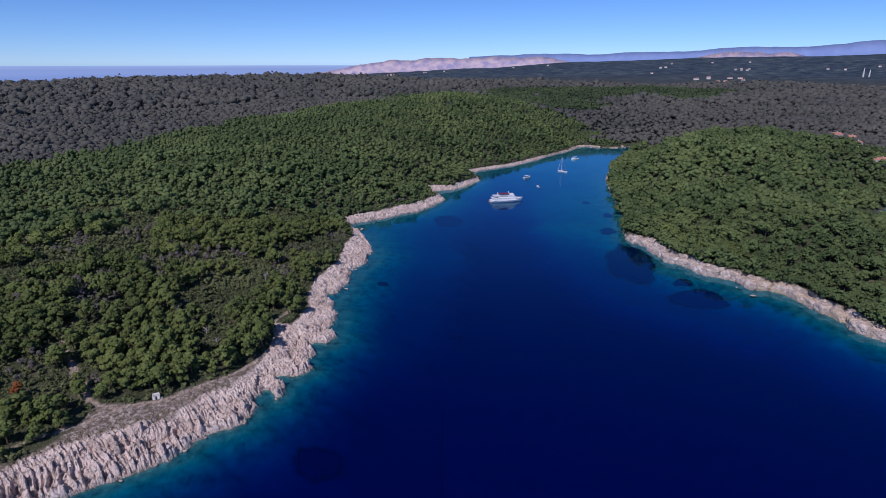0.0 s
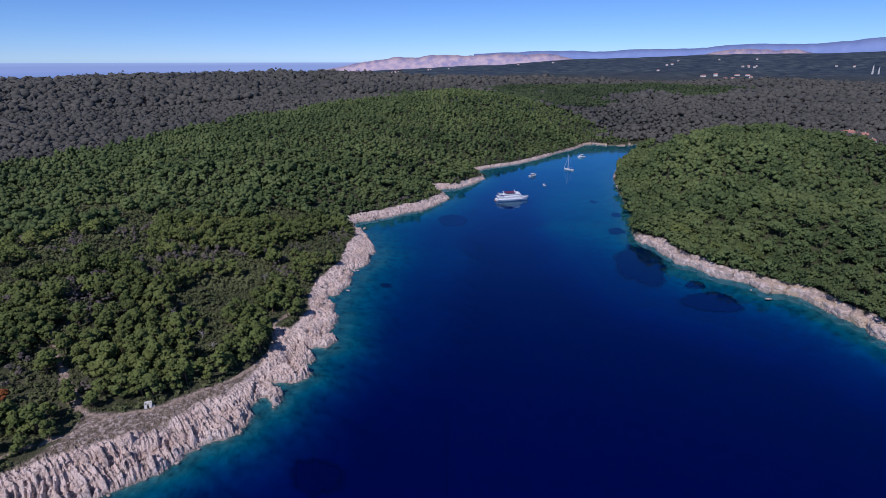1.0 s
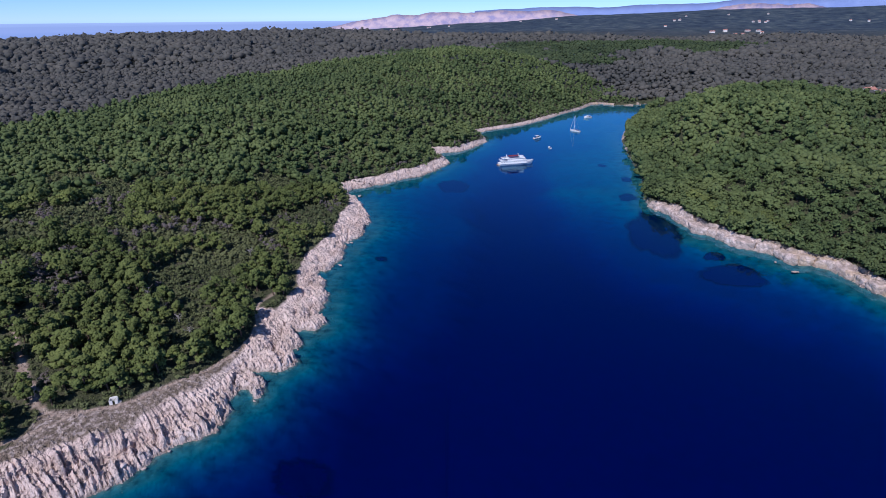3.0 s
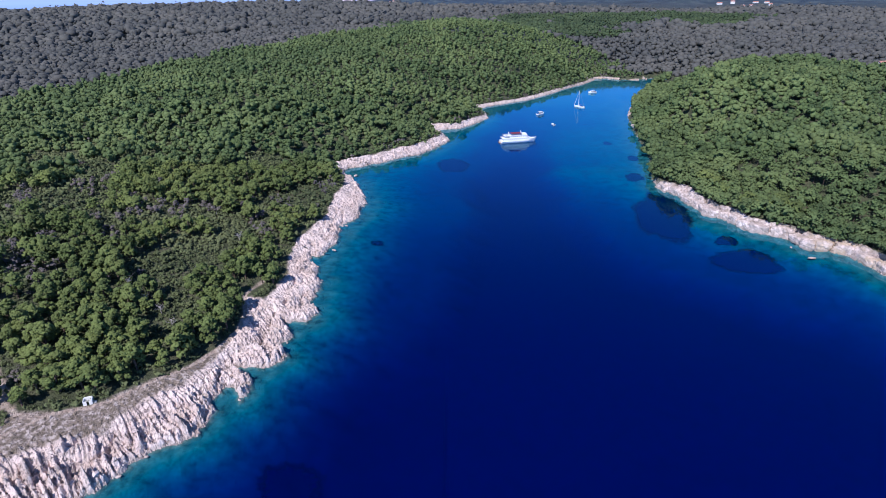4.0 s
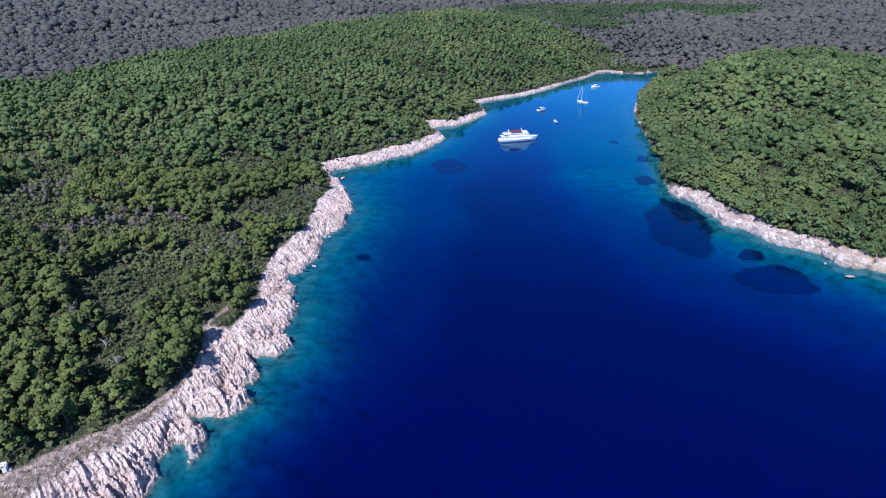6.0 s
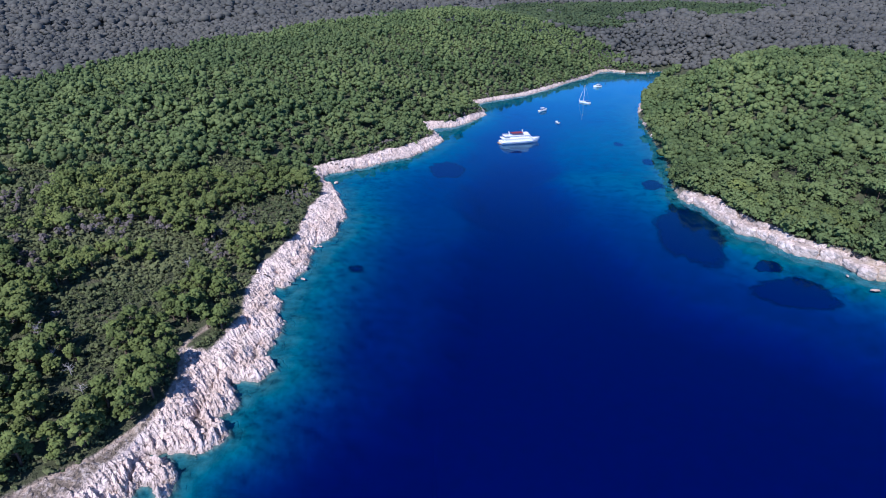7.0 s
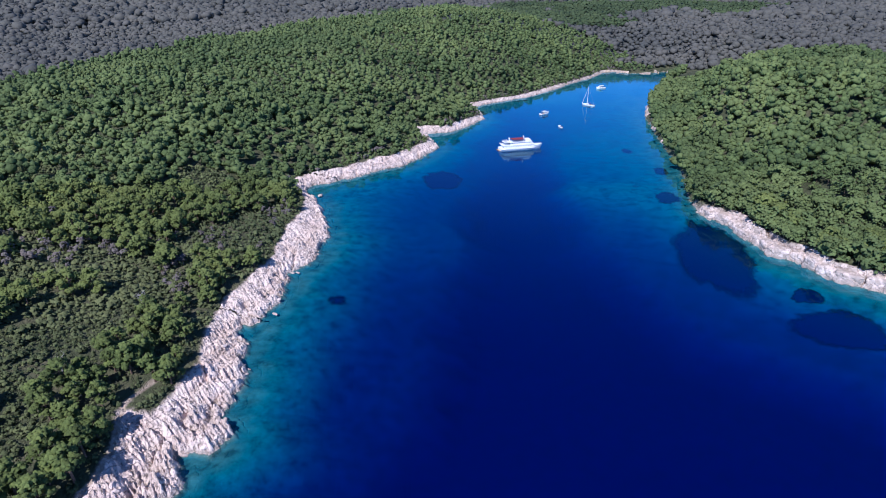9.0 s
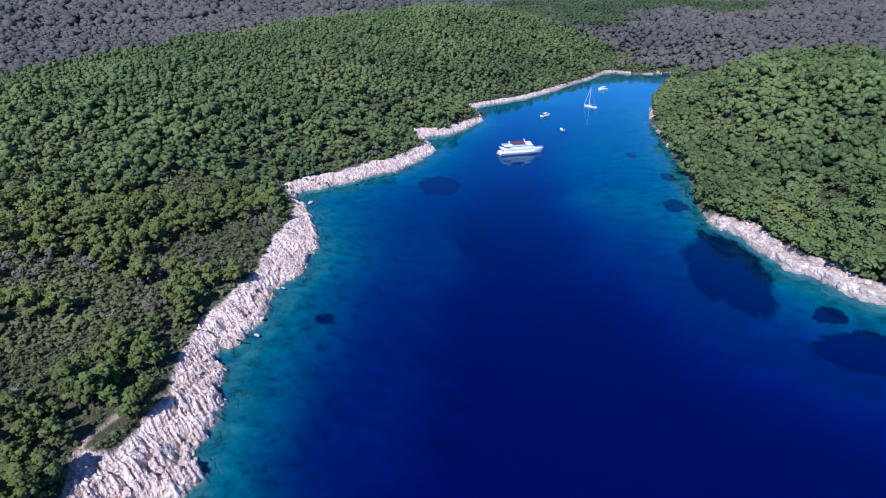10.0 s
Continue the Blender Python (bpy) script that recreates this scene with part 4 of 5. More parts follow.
def in_oaks(x, y, s):
    return (s > 10) & ~far_pines(x, y) & ~in_pines_west(x, y, s) & ~in_pines_east(x, y, s) & ((past_crest(x, y) > 8) | (y > 860) | (x > 380)) & (np.abs(x) < 0.86 * y + 40)


for lo, hi, cell, lobes, count, grow, r0 in ((300, 800, 5.0, 1, 2, 0.25, 2.9), (800, 1250, 7.4, 1, 1, 0.3, 4.3), (1250, 2050, 12.0, 1, 1, 0.3, 7.0)):
    ox_, oy_, oz_ = scatter(-1500, 1500, 150, 1900, cell, RNG,
                            lambda x, y, s: (np.hypot(x, y) >= lo) & (np.hypot(x, y) < hi) & in_oaks(x, y, s) & (RNG.uniform(0, 1, x.shape) < 0.9))
    crowns("oak_scrub", "grey-green dry oak scrub over the far slopes", ox_, oy_, oz_, r0, r0 * 1.7, 0.95, lobes, count, [M_OAK, M_BARK], RNG, grow, "scrub", False, True)

# scrub: glades, the edge above the rock, and gaps between pines near the shore
sx_, sy_, sz_ = scatter(-250, -20, 110, 430, 2.2, RNG, lambda x, y, s: (brush_depth(x, y, s) > 2.5 * vnoise(x / 5, y / 5, 97) - 0.8) & (past_crest(x, y) < 0) & off_paths(x, y, 1.3)
                        & ((open_ground(x, y) & (RNG.uniform(0, 1, x.shape) < 0.95)) | (RNG.uniform(0, 1, x.shape) < 0.6)))
by = np.hypot(sx_, sy_ - 130) < 190
crowns("maquis_scrub", "low grey-green scrub between the pines", sx_[by], sy_[by], sz_[by], 0.8, 1.9, 1.1, 3, 18, [M_SCRUB, M_BARK], RNG, 0.27, "scrub", False)
crowns("maquis_scrub", "grey-green scrub in glades of the pine wood", sx_[~by], sy_[~by], sz_[~by], 0.9, 2.0, 1.1, 2, 6, [M_SCRUB, M_BARK], RNG, 0.42, "scrub", False)

dx_, dy_, dz_ = scatter(-240, -60, 170, 420, 4.0, RNG, lambda x, y, s: (brush_depth(x, y, s) > 4) & off_paths(x, y) & (fbm(x / 16, y / 16, 151, 2) > 0.67) & (RNG.uniform(0, 1, x.shape) < 0.5))
crowns("dry_scrub", "patches of leafless purple-grey scrub between green pines", dx_, dy_, dz_ + 0.6, 1.4, 2.4, 1.5, 2, 30, [M_DRY, M_DEAD], RNG, 0.2, "scrub")

# brush along the edge of the rock round the inner bay
ix_, iy_, iz_ = scatter(-110, 310, 425, 890, 2.6, RNG, lambda x, y, s: (brush_depth(x, y, s) > -0.4) & (brush_depth(x, y, s) < 9) & ~((x > 100) & on_east(x, y)) & (RNG.uniform(0, 1, x.shape) < 0.85))
dry = RNG.uniform(0, 1, ix_.shape) + 0.6 * (vnoise(ix_ / 14, iy_ / 14, 161) - 0.5) > 0.72
crowns("shore_scrub", "dark green brush behind the rocks of the inner bay", ix_[~dry], iy_[~dry], iz_[~dry], 1.2, 2.6, 1.2, 2, 7, [M_PINE, M_BARK], RNG, 0.36, "scrub", False)
crowns("dry_scrub", "reddish-grey leafless bushes behind the shore rocks", ix_[dry], iy_[dry], iz_[dry], 1.0, 2.2, 1.3, 2, 9, [M_DRY, M_DEAD], RNG, 0.32, "scrub", False)

# a second stretch of pines, on the rise behind the head of the bay
gx_, gy_, gz_ = scatter(-180, 800, 1010, 1750, 8.0, RNG, lambda x, y, s: far_pines(x, y) & ~in_pines_west(x, y, s))
crowns("pine_wood", "green stretch of pines on the far rise", gx_, gy_, gz_, 3.6, 5.4, 1.4, 1, 2, [M_FAR_PINE, M_BARK], RNG, 0.4, soft_lobes=True)

VARIANTS = [pine_variant(40 + i) for i in range(7)]
masters = []
for trunk_me, crown_me in VARIANTS:
    base_tree = tagged(new("pine_tree"), "bushy green pine with a rounded crown above the rocky shore", "tree", "pines above the shore")
    for part_name, me in (("trunk", trunk_me), ("crown", crown_me)):
        ob = new(part_name, me)
        ob.parent = base_tree
    masters.append(base_tree)
for j, i in enumerate(np.flatnonzero(single)):
    s = float(RNG.uniform(0.8, 1.35))
    m = pose(float(wx_[i]), float(wy_[i]), float(wz_[i]), 0, 0, float(RNG.uniform(0, 360)))
    tree = masters[j] if j < len(masters) else masters[j % len(masters)]
    if j >= len(masters):
        tree = copy_thing(tree, m)
    else:
        tree.matrix_basis = m
    tree.scale = (s, s, s * float(RNG.uniform(0.9, 1.1)))


# ---- helpers for things ----
def part(name, bm, mat, parent, label=""):
    me = bpy.data.meshes.new(name)
    bmesh.ops.recalc_face_normals(bm, faces=bm.faces)
    bm.to_mesh(me)
    bm.free()
    me.materials.append(mat)
    ob = new(name, me)
    ob.parent = parent
    if label:
        ob["label"] = label
    return ob


def box(bm, x0, x1, y0, y1, z0, z1, bevel=0.0):
    made = bmesh.ops.create_cube(bm, size=1.0)["verts"]
    for v in made:
        v.co = Vector(((x0 + x1) / 2 + v.co.x * (x1 - x0), (y0 + y1) / 2 + v.co.y * (y1 - y0), (z0 + z1) / 2 + v.co.z * (z1 - z0)))
    if bevel:
        edges = list({e for v in made for e in v.link_edges})
        bmesh.ops.bevel(bm, geom=edges, offset=bevel, segments=2, affect="EDGES")
    return bm


def boxed(*args, **kw):
    return box(bmesh.new(), *args, **kw)


def rod(bm, a, b, r0, r1=None, sides=8):
    a, b = Vector(a), Vector(b)
    rot = (b - a).to_track_quat("Z", "Y").to_matrix()
    r1 = r0 if r1 is None else r1
    rings = [[bm.verts.new(p + rot @ Vector((r * math.cos(2 * math.pi * i / sides), r * math.sin(2 * math.pi * i / sides), 0))) for i in range(sides)] for p, r in ((a, r0), (b, r1))]
    for i in range(sides):
        bm.faces.new((rings[0][i], rings[0][(i + 1) % sides], rings[1][(i + 1) % sides], rings[1][i]))
    bm.faces.new(rings[0][::-1])
    bm.faces.new(rings[1])
    return bm


def hull_mesh(length, beam, free, bow_rise, draft=0.6, stern=0.85, rows=18):
    """A hull along x, bow at +x: flared sections, rising sheer, closed deck."""
    bm = bmesh.new()
    loops = []
    for i in range(rows):
        t = i / (rows - 1)
        x = (t - 0.5) * length
        w = beam / 2 * min(1, stern + 0.5 * t) * (1 - max(0, (t - 0.55) / 0.45) ** 2.2)
        w = max(w, 0.03)
        top = free + bow_rise * max(0, (t - 0.4) / 0.6) ** 1.8
        rake = 0.06 * length * max(0, (t - 0.75) / 0.25)
        prof = [(-1.0, top, 0), (-0.97, top * 0.5, -0.35 * rake), (-0.82, 0.0, -0.8 * rake), (-0.45, -draft, -rake), (0.45, -draft, -rake), (0.82, 0, -0.8 * rake), (0.97, top * 0.5, -0.35 * rake), (1.0, top, 0)]
        loops.append([bm.verts.new((x + dx, w * f, z)) for f, z, dx in prof])
    for a, b in zip(loops, loops[1:]):
        for k in range(len(a) - 1):
            bm.faces.new((a[k], a[k + 1], b[k + 1], b[k]))
        bm.faces.new((a[-1], a[0], b[0], b[-1]))
    bm.faces.new(loops[0])
    bm.faces.new(loops[-1][::-1])
    return bm


def rail(bm, pts, high=1.0, gap=1.6):
    for (ax, ay, az), (bx, by, bz) in zip(pts, pts[1:]):
        n = max(1, int(math.hypot(bx - ax, by - ay) / gap))
        for h in (high, high * 0.5):
            rod(bm, (ax, ay, az + h), (bx, by, bz + h), 0.03, sides=5)
        for i in range(n + 1):
            f = i / n
            p = (ax + (bx - ax) * f, ay + (by - ay) * f, az + (bz - az) * f)
            rod(bm, p, (p[0], p[1], p[2] + high), 0.025, sides=5)
    return bm


# ---- boats at anchor ----
def cruise_ship(m):
    ship = tagged(new("cruise_ship"), "white three-deck cruise ship with maroon awning, anchored", "ship")
    part("hull", hull_mesh(31, 7.2, 2.5, 1.5, 1.2, 0.9, 26), M_WHITE, ship)
    part("rubbing_strake", boxed(-14.8, 8.6, -3.68, 3.68, 1.85, 2.0), M_WHITE, ship)
    main = part("main_deckhouse", boxed(-13.4, 8.2, -3.25, 3.25, 2.45, 4.9, bevel=0.18), M_WHITE, ship)
    part("upper_deck", boxed(-14.6, 8.8, -3.5, 3.5, 4.9, 5.08, bevel=0.05), M_WHITE, ship)
    upper = part("upper_deckhouse", boxed(-8.6, 6.4, -2.6, 2.6, 5.08, 7.3, bevel=0.18), M_WHITE, ship)
    part("sun_deck", boxed(-13.0, 7.0, -3.1, 3.1, 7.3, 7.46, bevel=0.05), M_WHITE, ship)
    bridge = part("wheelhouse", boxed(2.4, 6.0, -2.0, 2.0, 7.46, 9.3, bevel=0.25), M_WHITE, ship)
    part("windscreen", boxed(5.92, 6.06, -1.7, 1.7, 8.2, 8.95), M_GLASS, bridge, "dark windscreen")
    part("awning", boxed(-7.2, 1.6, -2.7, 2.7, 9.5, 9.68, bevel=0.08), M_MAROON, ship, "maroon canvas awning")
    for x in (-7.0, -2.8, 1.4):
        for y in (-2.5, 2.5):
            part("awning_post", rod(bmesh.new(), (x, y, 7.46), (x, y, 9.5), 0.05), M_METAL, ship)
    for x, h in ((-8.2, 11.3), (2.2, 12.2)):
        mast = part("mast", rod(bmesh.new(), (x, 0, 7.46), (x - 0.9, 0, h), 0.55, 0.22, 10), M_WHITE, ship)
        part("crosstree", boxed(x - 0.95, x - 0.65, -1.2, 1.2, h - 1.0, h - 0.86), M_WHITE, mast)
    pane = boxed(-0.26, 0.26, -0.02, 0.02, -0.24, 0.24, bevel=0.015)
    first = part("window", pane, M_GLASS, main)
    first.location = (-11.8, -3.262, 3.85)
    for parent, y, z, xs in ((main, 3.262, 3.85, np.arange(-11.8, 7.4, 1.75)), (upper, 2.612, 6.3, np.arange(-7.4, 5.8, 1.75))):
        for side in (-1, 1):
            for x in xs:
                if parent is main and side == -1 and x < -11.7:
                    continue
                w = new("window", first.data)
                w.parent = parent
                w.location = (float(x), side * y, z)
    ring = bmesh.new()
    bmesh.ops.create_cone(ring, cap_ends=True, segments=10, radius1=0.22, radius2=0.22, depth=0.05, matrix=Matrix.Rotation(radians(90), 4, "X"))
    hole = part("porthole", ring, M_GLASS, ship)
    hole.location = (-11.0, -3.52, 1.25)
    for x in np.arange(-9.2, 7.0, 1.8):
        for side in (-1, 1):
            w = new("porthole", hole.data)
            w.parent = ship
            w.location = (float(x), side * 3.55, 1.25)
    part("railing", rail(bmesh.new(), [(8.8, -2.6, 2.75), (14.6, -0.9, 3.75), (14.6, 0.9, 3.75), (8.8, 2.6, 2.75)]), M_WHITE, ship)
    part("railing", rail(bmesh.new(), [(-8.6, -3.4, 5.08), (-14.5, -3.4, 5.08), (-14.5, 3.4, 5.08), (-8.6, 3.4, 5.08)]), M_WHITE, ship)
    part("railing", rail(bmesh.new(), [(2.0, -3.0, 7.46), (-12.9, -3.0, 7.46), (-12.9, 3.0, 7.46), (2.0, 3.0, 7.46)]), M_WHITE, ship)
    part("swim_platform", boxed(-17.0, -15.3, -2.6, 2.6, 0.35, 0.6, bevel=0.06), M_TEAK, ship)
    part("stern_stair", boxed(-15.4, -14.2, -3.0, -1.9, 0.6, 2.4, bevel=0.1), M_WHITE, ship)
    part("life_raft", boxed(-12.4, -10.8, -2.6, -1.4, 7.46, 8.3, bevel=0.3), M_WHITE, ship)
    part("dinghy_on_deck", hull_mesh(4.0, 1.6, 0.5, 0.25, 0.1).copy(), M_RUBBER, ship).location = (-10.4, 1.4, 7.6)
    ship.matrix_basis = m
    return ship


def motor_yacht(m, length, label):
    y = tagged(new("motor_yacht"), label, "boat", "boats at anchor")
    k = length / 9.0
    part("hull", hull_mesh(length, 3.1 * k, 1.1 * k, 0.5 * k, 0.4, 0.92), M_WHITE, y)
    part("cockpit_floor", boxed(-3.9 * k, -0.9 * k, -1.15 * k, 1.15 * k, 1.12 * k, 1.17 * k), M_TEAK, y)
    cab = part("cabin", boxed(-1.0 * k, 2.4 * k, -1.05 * k, 1.05 * k, 1.1 * k, 2.05 * k, bevel=0.25 * k), M_WHITE, y)
    part("windscreen", boxed(-0.8 * k, 1.9 * k, -1.07 * k, 1.07 * k, 1.5 * k, 1.85 * k, bevel=0.08 * k), M_GLASS, cab)
    part("hardtop", boxed(-2.6 * k, 1.2 * k, -1.2 * k, 1.2 * k, 2.55 * k, 2.68 * k, bevel=0.05 * k), M_WHITE, y)
    for x, s in ((-2.4, -1), (-2.4, 1), (1.0, -1), (1.0, 1)):
        part("post", rod(bmesh.new(), (x * k, s * 1.05 * k, 1.1 * k), (x * k, s * 1.1 * k, 2.56 * k), 0.05 * k), M_METAL, y)
    part("stern_seat", boxed(-4.1 * k, -3.5 * k, -1.0 * k, 1.0 * k, 1.17 * k, 1.6 * k, bevel=0.1 * k), M_BLUE, y)
    part("bow_rail", rail(bmesh.new(), [(1.8 * k, -1.25 * k, 1.3 * k), (4.2 * k, -0.25 * k, 1.6 * k), (4.2 * k, 0.25 * k, 1.6 * k), (1.8 * k, 1.25 * k, 1.3 * k)], 0.6 * k), M_METAL, y)
    part("bathing_platform", boxed(-5.1 * k, -4.45 * k, -1.1 * k, 1.1 * k, 0.3 * k, 0.42 * k, bevel=0.04), M_TEAK, y)
    y.matrix_basis = m
    return y


def sailing_yacht(m):
    y = tagged(new("sailing_yacht"), "white sailing yacht with furled sails and bare mast, anchored", "boat", "boats at anchor")
    part("hull", hull_mesh(12.5, 3.7, 1.15, 0.35, 0.5, 0.75, 20), M_WHITE, y)
    cab = part("coachroof", boxed(-1.6, 3.4, -1.0, 1.0, 1.12, 1.65, bevel=0.2), M_WHITE, y)
    for s in (-1, 1):
        part("cabin_window", boxed(-0.9, 2.4, s * 1.0 - 0.015, s * 1.0 + 0.015, 1.3, 1.5), M_GLASS, cab)
    part("cockpit_floor", boxed(-5.2, -1.7, -1.0, 1.0, 1.16, 1.2), M_TEAK, y)
    mast = part("mast", rod(bmesh.new(), (1.0, 0, 1.6), (1.0, 0, 17.0), 0.16, 0.11), M_WHITE, y)
    for z in (6.5, 11.0):
        part("spreader", boxed(0.9, 1.02, -0.9, 0.9, z, z + 0.1), M_METAL, mast)
    boom = part("boom", rod(bmesh.new(), (0.9, 0, 2.6), (-4.2, 0, 2.7), 0.11), M_METAL, y)
    part("furled_sail", rod(bmesh.new(), (0.7, 0, 2.85), (-4.0, 0, 2.9), 0.24, 0.16, 10), M_BLUE, boom, "blue sail cover")
    part("furled_jib", rod(bmesh.new(), (6.0, 0, 1.6), (1.15, 0, 16.4), 0.13, 0.06), M_WHITE, y)
    part("backstay", rod(bmesh.new(), (-6.0, 0, 1.2), (1.0, 0, 16.9), 0.03, sides=5), M_METAL, y)
    for s in (-1, 1):
        part("shroud", rod(bmesh.new(), (0.6, s * 1.75, 1.2), (1.0, 0, 15.5), 0.03, sides=5), M_METAL, y)
    part("sprayhood", boxed(-2.6, -1.2, -1.1, 1.1, 1.6, 2.2, bevel=0.3), M_BLUE, y, "blue sprayhood")
    y.matrix_basis = m
    return y


def open_boat(m):
    b = tagged(new("small_motorboat"), "small white open motorboat lying at anchor", "boat", "boats at anchor")
    part("hull", hull_mesh(5.4, 2.1, 0.75, 0.3, 0.25, 0.9), M_WHITE, b)
    part("console", boxed(-0.4, 0.5, -0.45, 0.45, 0.75, 1.5, bevel=0.08), M_WHITE, b)
    part("floor", boxed(-2.2, 1.2, -0.7, 0.7, 0.76, 0.8), M_TEAK, b)
    part("bench", boxed(-1.9, -1.3, -0.7, 0.7, 0.8, 1.15, bevel=0.06), M_BLUE, b)
    motor = part("outboard_motor", boxed(-3.05, -2.65, -0.25, 0.25, 0.5, 1.3, bevel=0.1), M_GLASS, b)
    part("shaft", boxed(-2.95, -2.75, -0.08, 0.08, -0.3, 0.5), M_GLASS, motor)
    b.matrix_basis = m
    return b


cruise_ship(pose(55.5, 518.5, 0, 0, 0, 15) @ Matrix.Diagonal((1, 1, 0.76, 1)))
motor_yacht(pose(88.5, 629, 0, 0, 0, 38), 10.0, "white motor yacht with a hardtop, anchored in the bay")
sailing_yacht(pose(134, 667, 0, 0, 0, 136))
open_boat(pose(93.5, 582, 0, 0, 0, 110))
motor_yacht(pose(167, 757, 0, 0, 0, 200), 10.5, "white motor yacht lying near the head of the bay")


# ---- houses ----
def house(x, y, turn, w, d, storeys, label, category="house", lift=0.0):
    h = tagged(new("house"), label, category, "houses among the trees")
    z = ground_z(x, y) + lift
    top = 2.9 * storeys + 0.6
    walls = part("wall", boxed(-w / 2, w / 2, -d / 2, d / 2, -2.5, top, bevel=0.04), M_WALL, h)
    bm = bmesh.new()
    e, r = 0.45, 0.28 * d
    for s in (-1, 1):
        a = [bm.verts.new(p) for p in ((-w / 2 - e, s * (d / 2 + e), top - 0.1), (w / 2 + e, s * (d / 2 + e), top - 0.1), (w / 2 + e, 0, top + r), (-w / 2 - e, 0, top + r))]
        b = [bm.verts.new(v.co + Vector((0, 0, 0.22))) for v in a]
        bm.faces.new(a), bm.faces.new(b[::-1])
        for k in range(4):
            bm.faces.new((a[k], b[k], b[(k + 1) % 4], a[(k + 1) % 4]))
    roof = part("roof", bm, M_ROOF, h)
    for s in (-1, 1):
        g = bmesh.new()
        g.faces.new([g.verts.new(p) for p in ((s * (w / 2 - 0.02), -d / 2, top - 0.02), (s * (w / 2 - 0.02), d / 2, top - 0.02), (s * (w / 2 - 0.02), 0, top + r))])
        bmesh.ops.solidify(g, geom=g.faces[:], thickness=0.25)
        part("gable", g, M_WALL, h)
    part("chimney", boxed(w * 0.2, w * 0.2 + 0.7, 0.5, 1.2, top, top + r + 1.0, bevel=0.03), M_WALL, roof)
    pane = None
    for st in range(storeys):
        for k in range(max(2, int(w / 3.2))):
            for s in (-1, 1):
                px = (k + 0.5) / max(2, int(w / 3.2)) * w - w / 2
                if pane is None:
                    pane = part("window", boxed(-0.5, 0.5, -0.05, 0.05, -0.65, 0.65), M_GLASS, walls)
                    ob = pane
                else:
                    ob = new("window", pane.data)
                    ob.parent = walls
                ob.location = (px, s * (d / 2 + 0.02), 1.9 + 2.9 * st)
    part("door", boxed(-w / 2 + 0.6, -w / 2 + 1.6, -d / 2 - 0.06, -d / 2 + 0.03, 0.0, 2.1), M_TEAK, walls)
    h.matrix_basis = pose(x, y, z, 0, 0, turn)
    return h


RED = "white plastered house with a terracotta tiled roof"
WALLED = "white plastered holiday house among dark scrub"
for x, y, t, w, d, st, lift in ((481, 730, 12, 14, 9, 2, 4.2), (490, 716, -20, 11, 8, 2, 2.6), (447, 638, 30, 8, 6, 1, 3.0), (437, 588, -15, 14, 9, 1, 0.8), (452, 590, 10, 13, 9, 1, 0.6)):
    house(x, y, t, w, d, st, RED, lift=lift)
tagged(part("garden_wall", boxed(-9, 9, -0.4, 0.4, -2, 2.2, bevel=0.1), M_STONE, None), "low pale stone wall among trees", "wall").matrix_basis = pose(466, 756, ground_z(466, 756) + 3.5, 0, 0, 8)
for x, y, t, w, d, st in ((1012, 1768, 20, 16, 9, 2), (904, 2200, 5, 17, 8, 1), (953, 2212, -12, 13, 9, 2), (912, 2042, 15, 13, 9, 1), (935, 2036, -25, 11, 8, 1), (1030, 2210, 0, 17, 8, 1),
                          (1058, 2190, 10, 15, 8, 1), (994, 2035, -18, 10, 8, 2)):
    house(x, y, t, w, d, st, RED, lift=1.0)
for x, y, t in ((1200, 2535, 10), (1229, 2548, -20), (1231, 2500, 5), (1255, 2530, 35), (1215, 2515, -8), (1264, 2914, 0), (1105, 3004, 20), (972, 2777, -15), (1000, 2790, 15), (847, 2516, 0),
                (1417, 2863, 12), (1526, 2445, 8), (1579, 2419, -14), (1708, 2411, 22), (522, 3170, 5), (348, 3218, 10), (-340, 3250, 0), (-325, 3262, 10), (-305, 3255, -10), (-290, 3270, 5), (-310, 3285, 0), (-130, 3290, 8), (-118, 3296, 0), (-20, 3330, 10)):
    house(x, y, t, float(RNG.uniform(7, 11)), 6, 1, WALLED, lift=0.2)
tagged(part("storage_shed", boxed(-3.5, 3.5, -2, 2, -2, 2.4, bevel=0.1), M_STONE, None), "small grey stone shed in the scrub", "shed").matrix_basis = pose(452, 984, ground_z(452, 984) + 0.8, 0, 0, 10)


def telecom_mast(x, y, tall):
    t = tagged(new("telecom_mast"), "tall pale lattice radio mast on the wooded ridge", "mast", "radio masts")
    w = tall * 0.07
    for sx, sy in ((-1, -1), (1, -1), (1, 1), (-1, 1)):
        part("leg", rod(bmesh.new(), (sx * w, sy * w, -3), (sx * w * 0.3, sy * w * 0.3, tall), 0.5, 0.3, 6), M_WALL, t)
    n = 7
    for i in range(n):
        f0, f1 = i / n, (i + 1) / n
        a, b = w * (1 - 0.7 * f0), w * (1 - 0.7 * f1)
        bm = bmesh.new()
        for (ax, ay), (bx, by) in (((-1, -1), (1, -1)), ((1, -1), (1, 1)), ((1, 1), (-1, 1)), ((-1, 1), (-1, -1))):
            rod(bm, (ax * a, ay * a, f0 * tall), (bx * b, by * b, f1 * tall), 0.28, sides=5)
            rod(bm, (bx * a, by * a, f0 * tall), (ax * b, ay * b, f1 * tall), 0.28, sides=5)
        part("brace", bm, M_WALL, t)
    part("antenna", rod(bmesh.new(), (0, 0, tall), (0, 0, tall * 1.12), 0.3), M_WALL, t)
    t.matrix_basis = pose(x, y, ground_z(x, y))


telecom_mast(1500, 2193, 30)
telecom_mast(1520, 2190, 25)

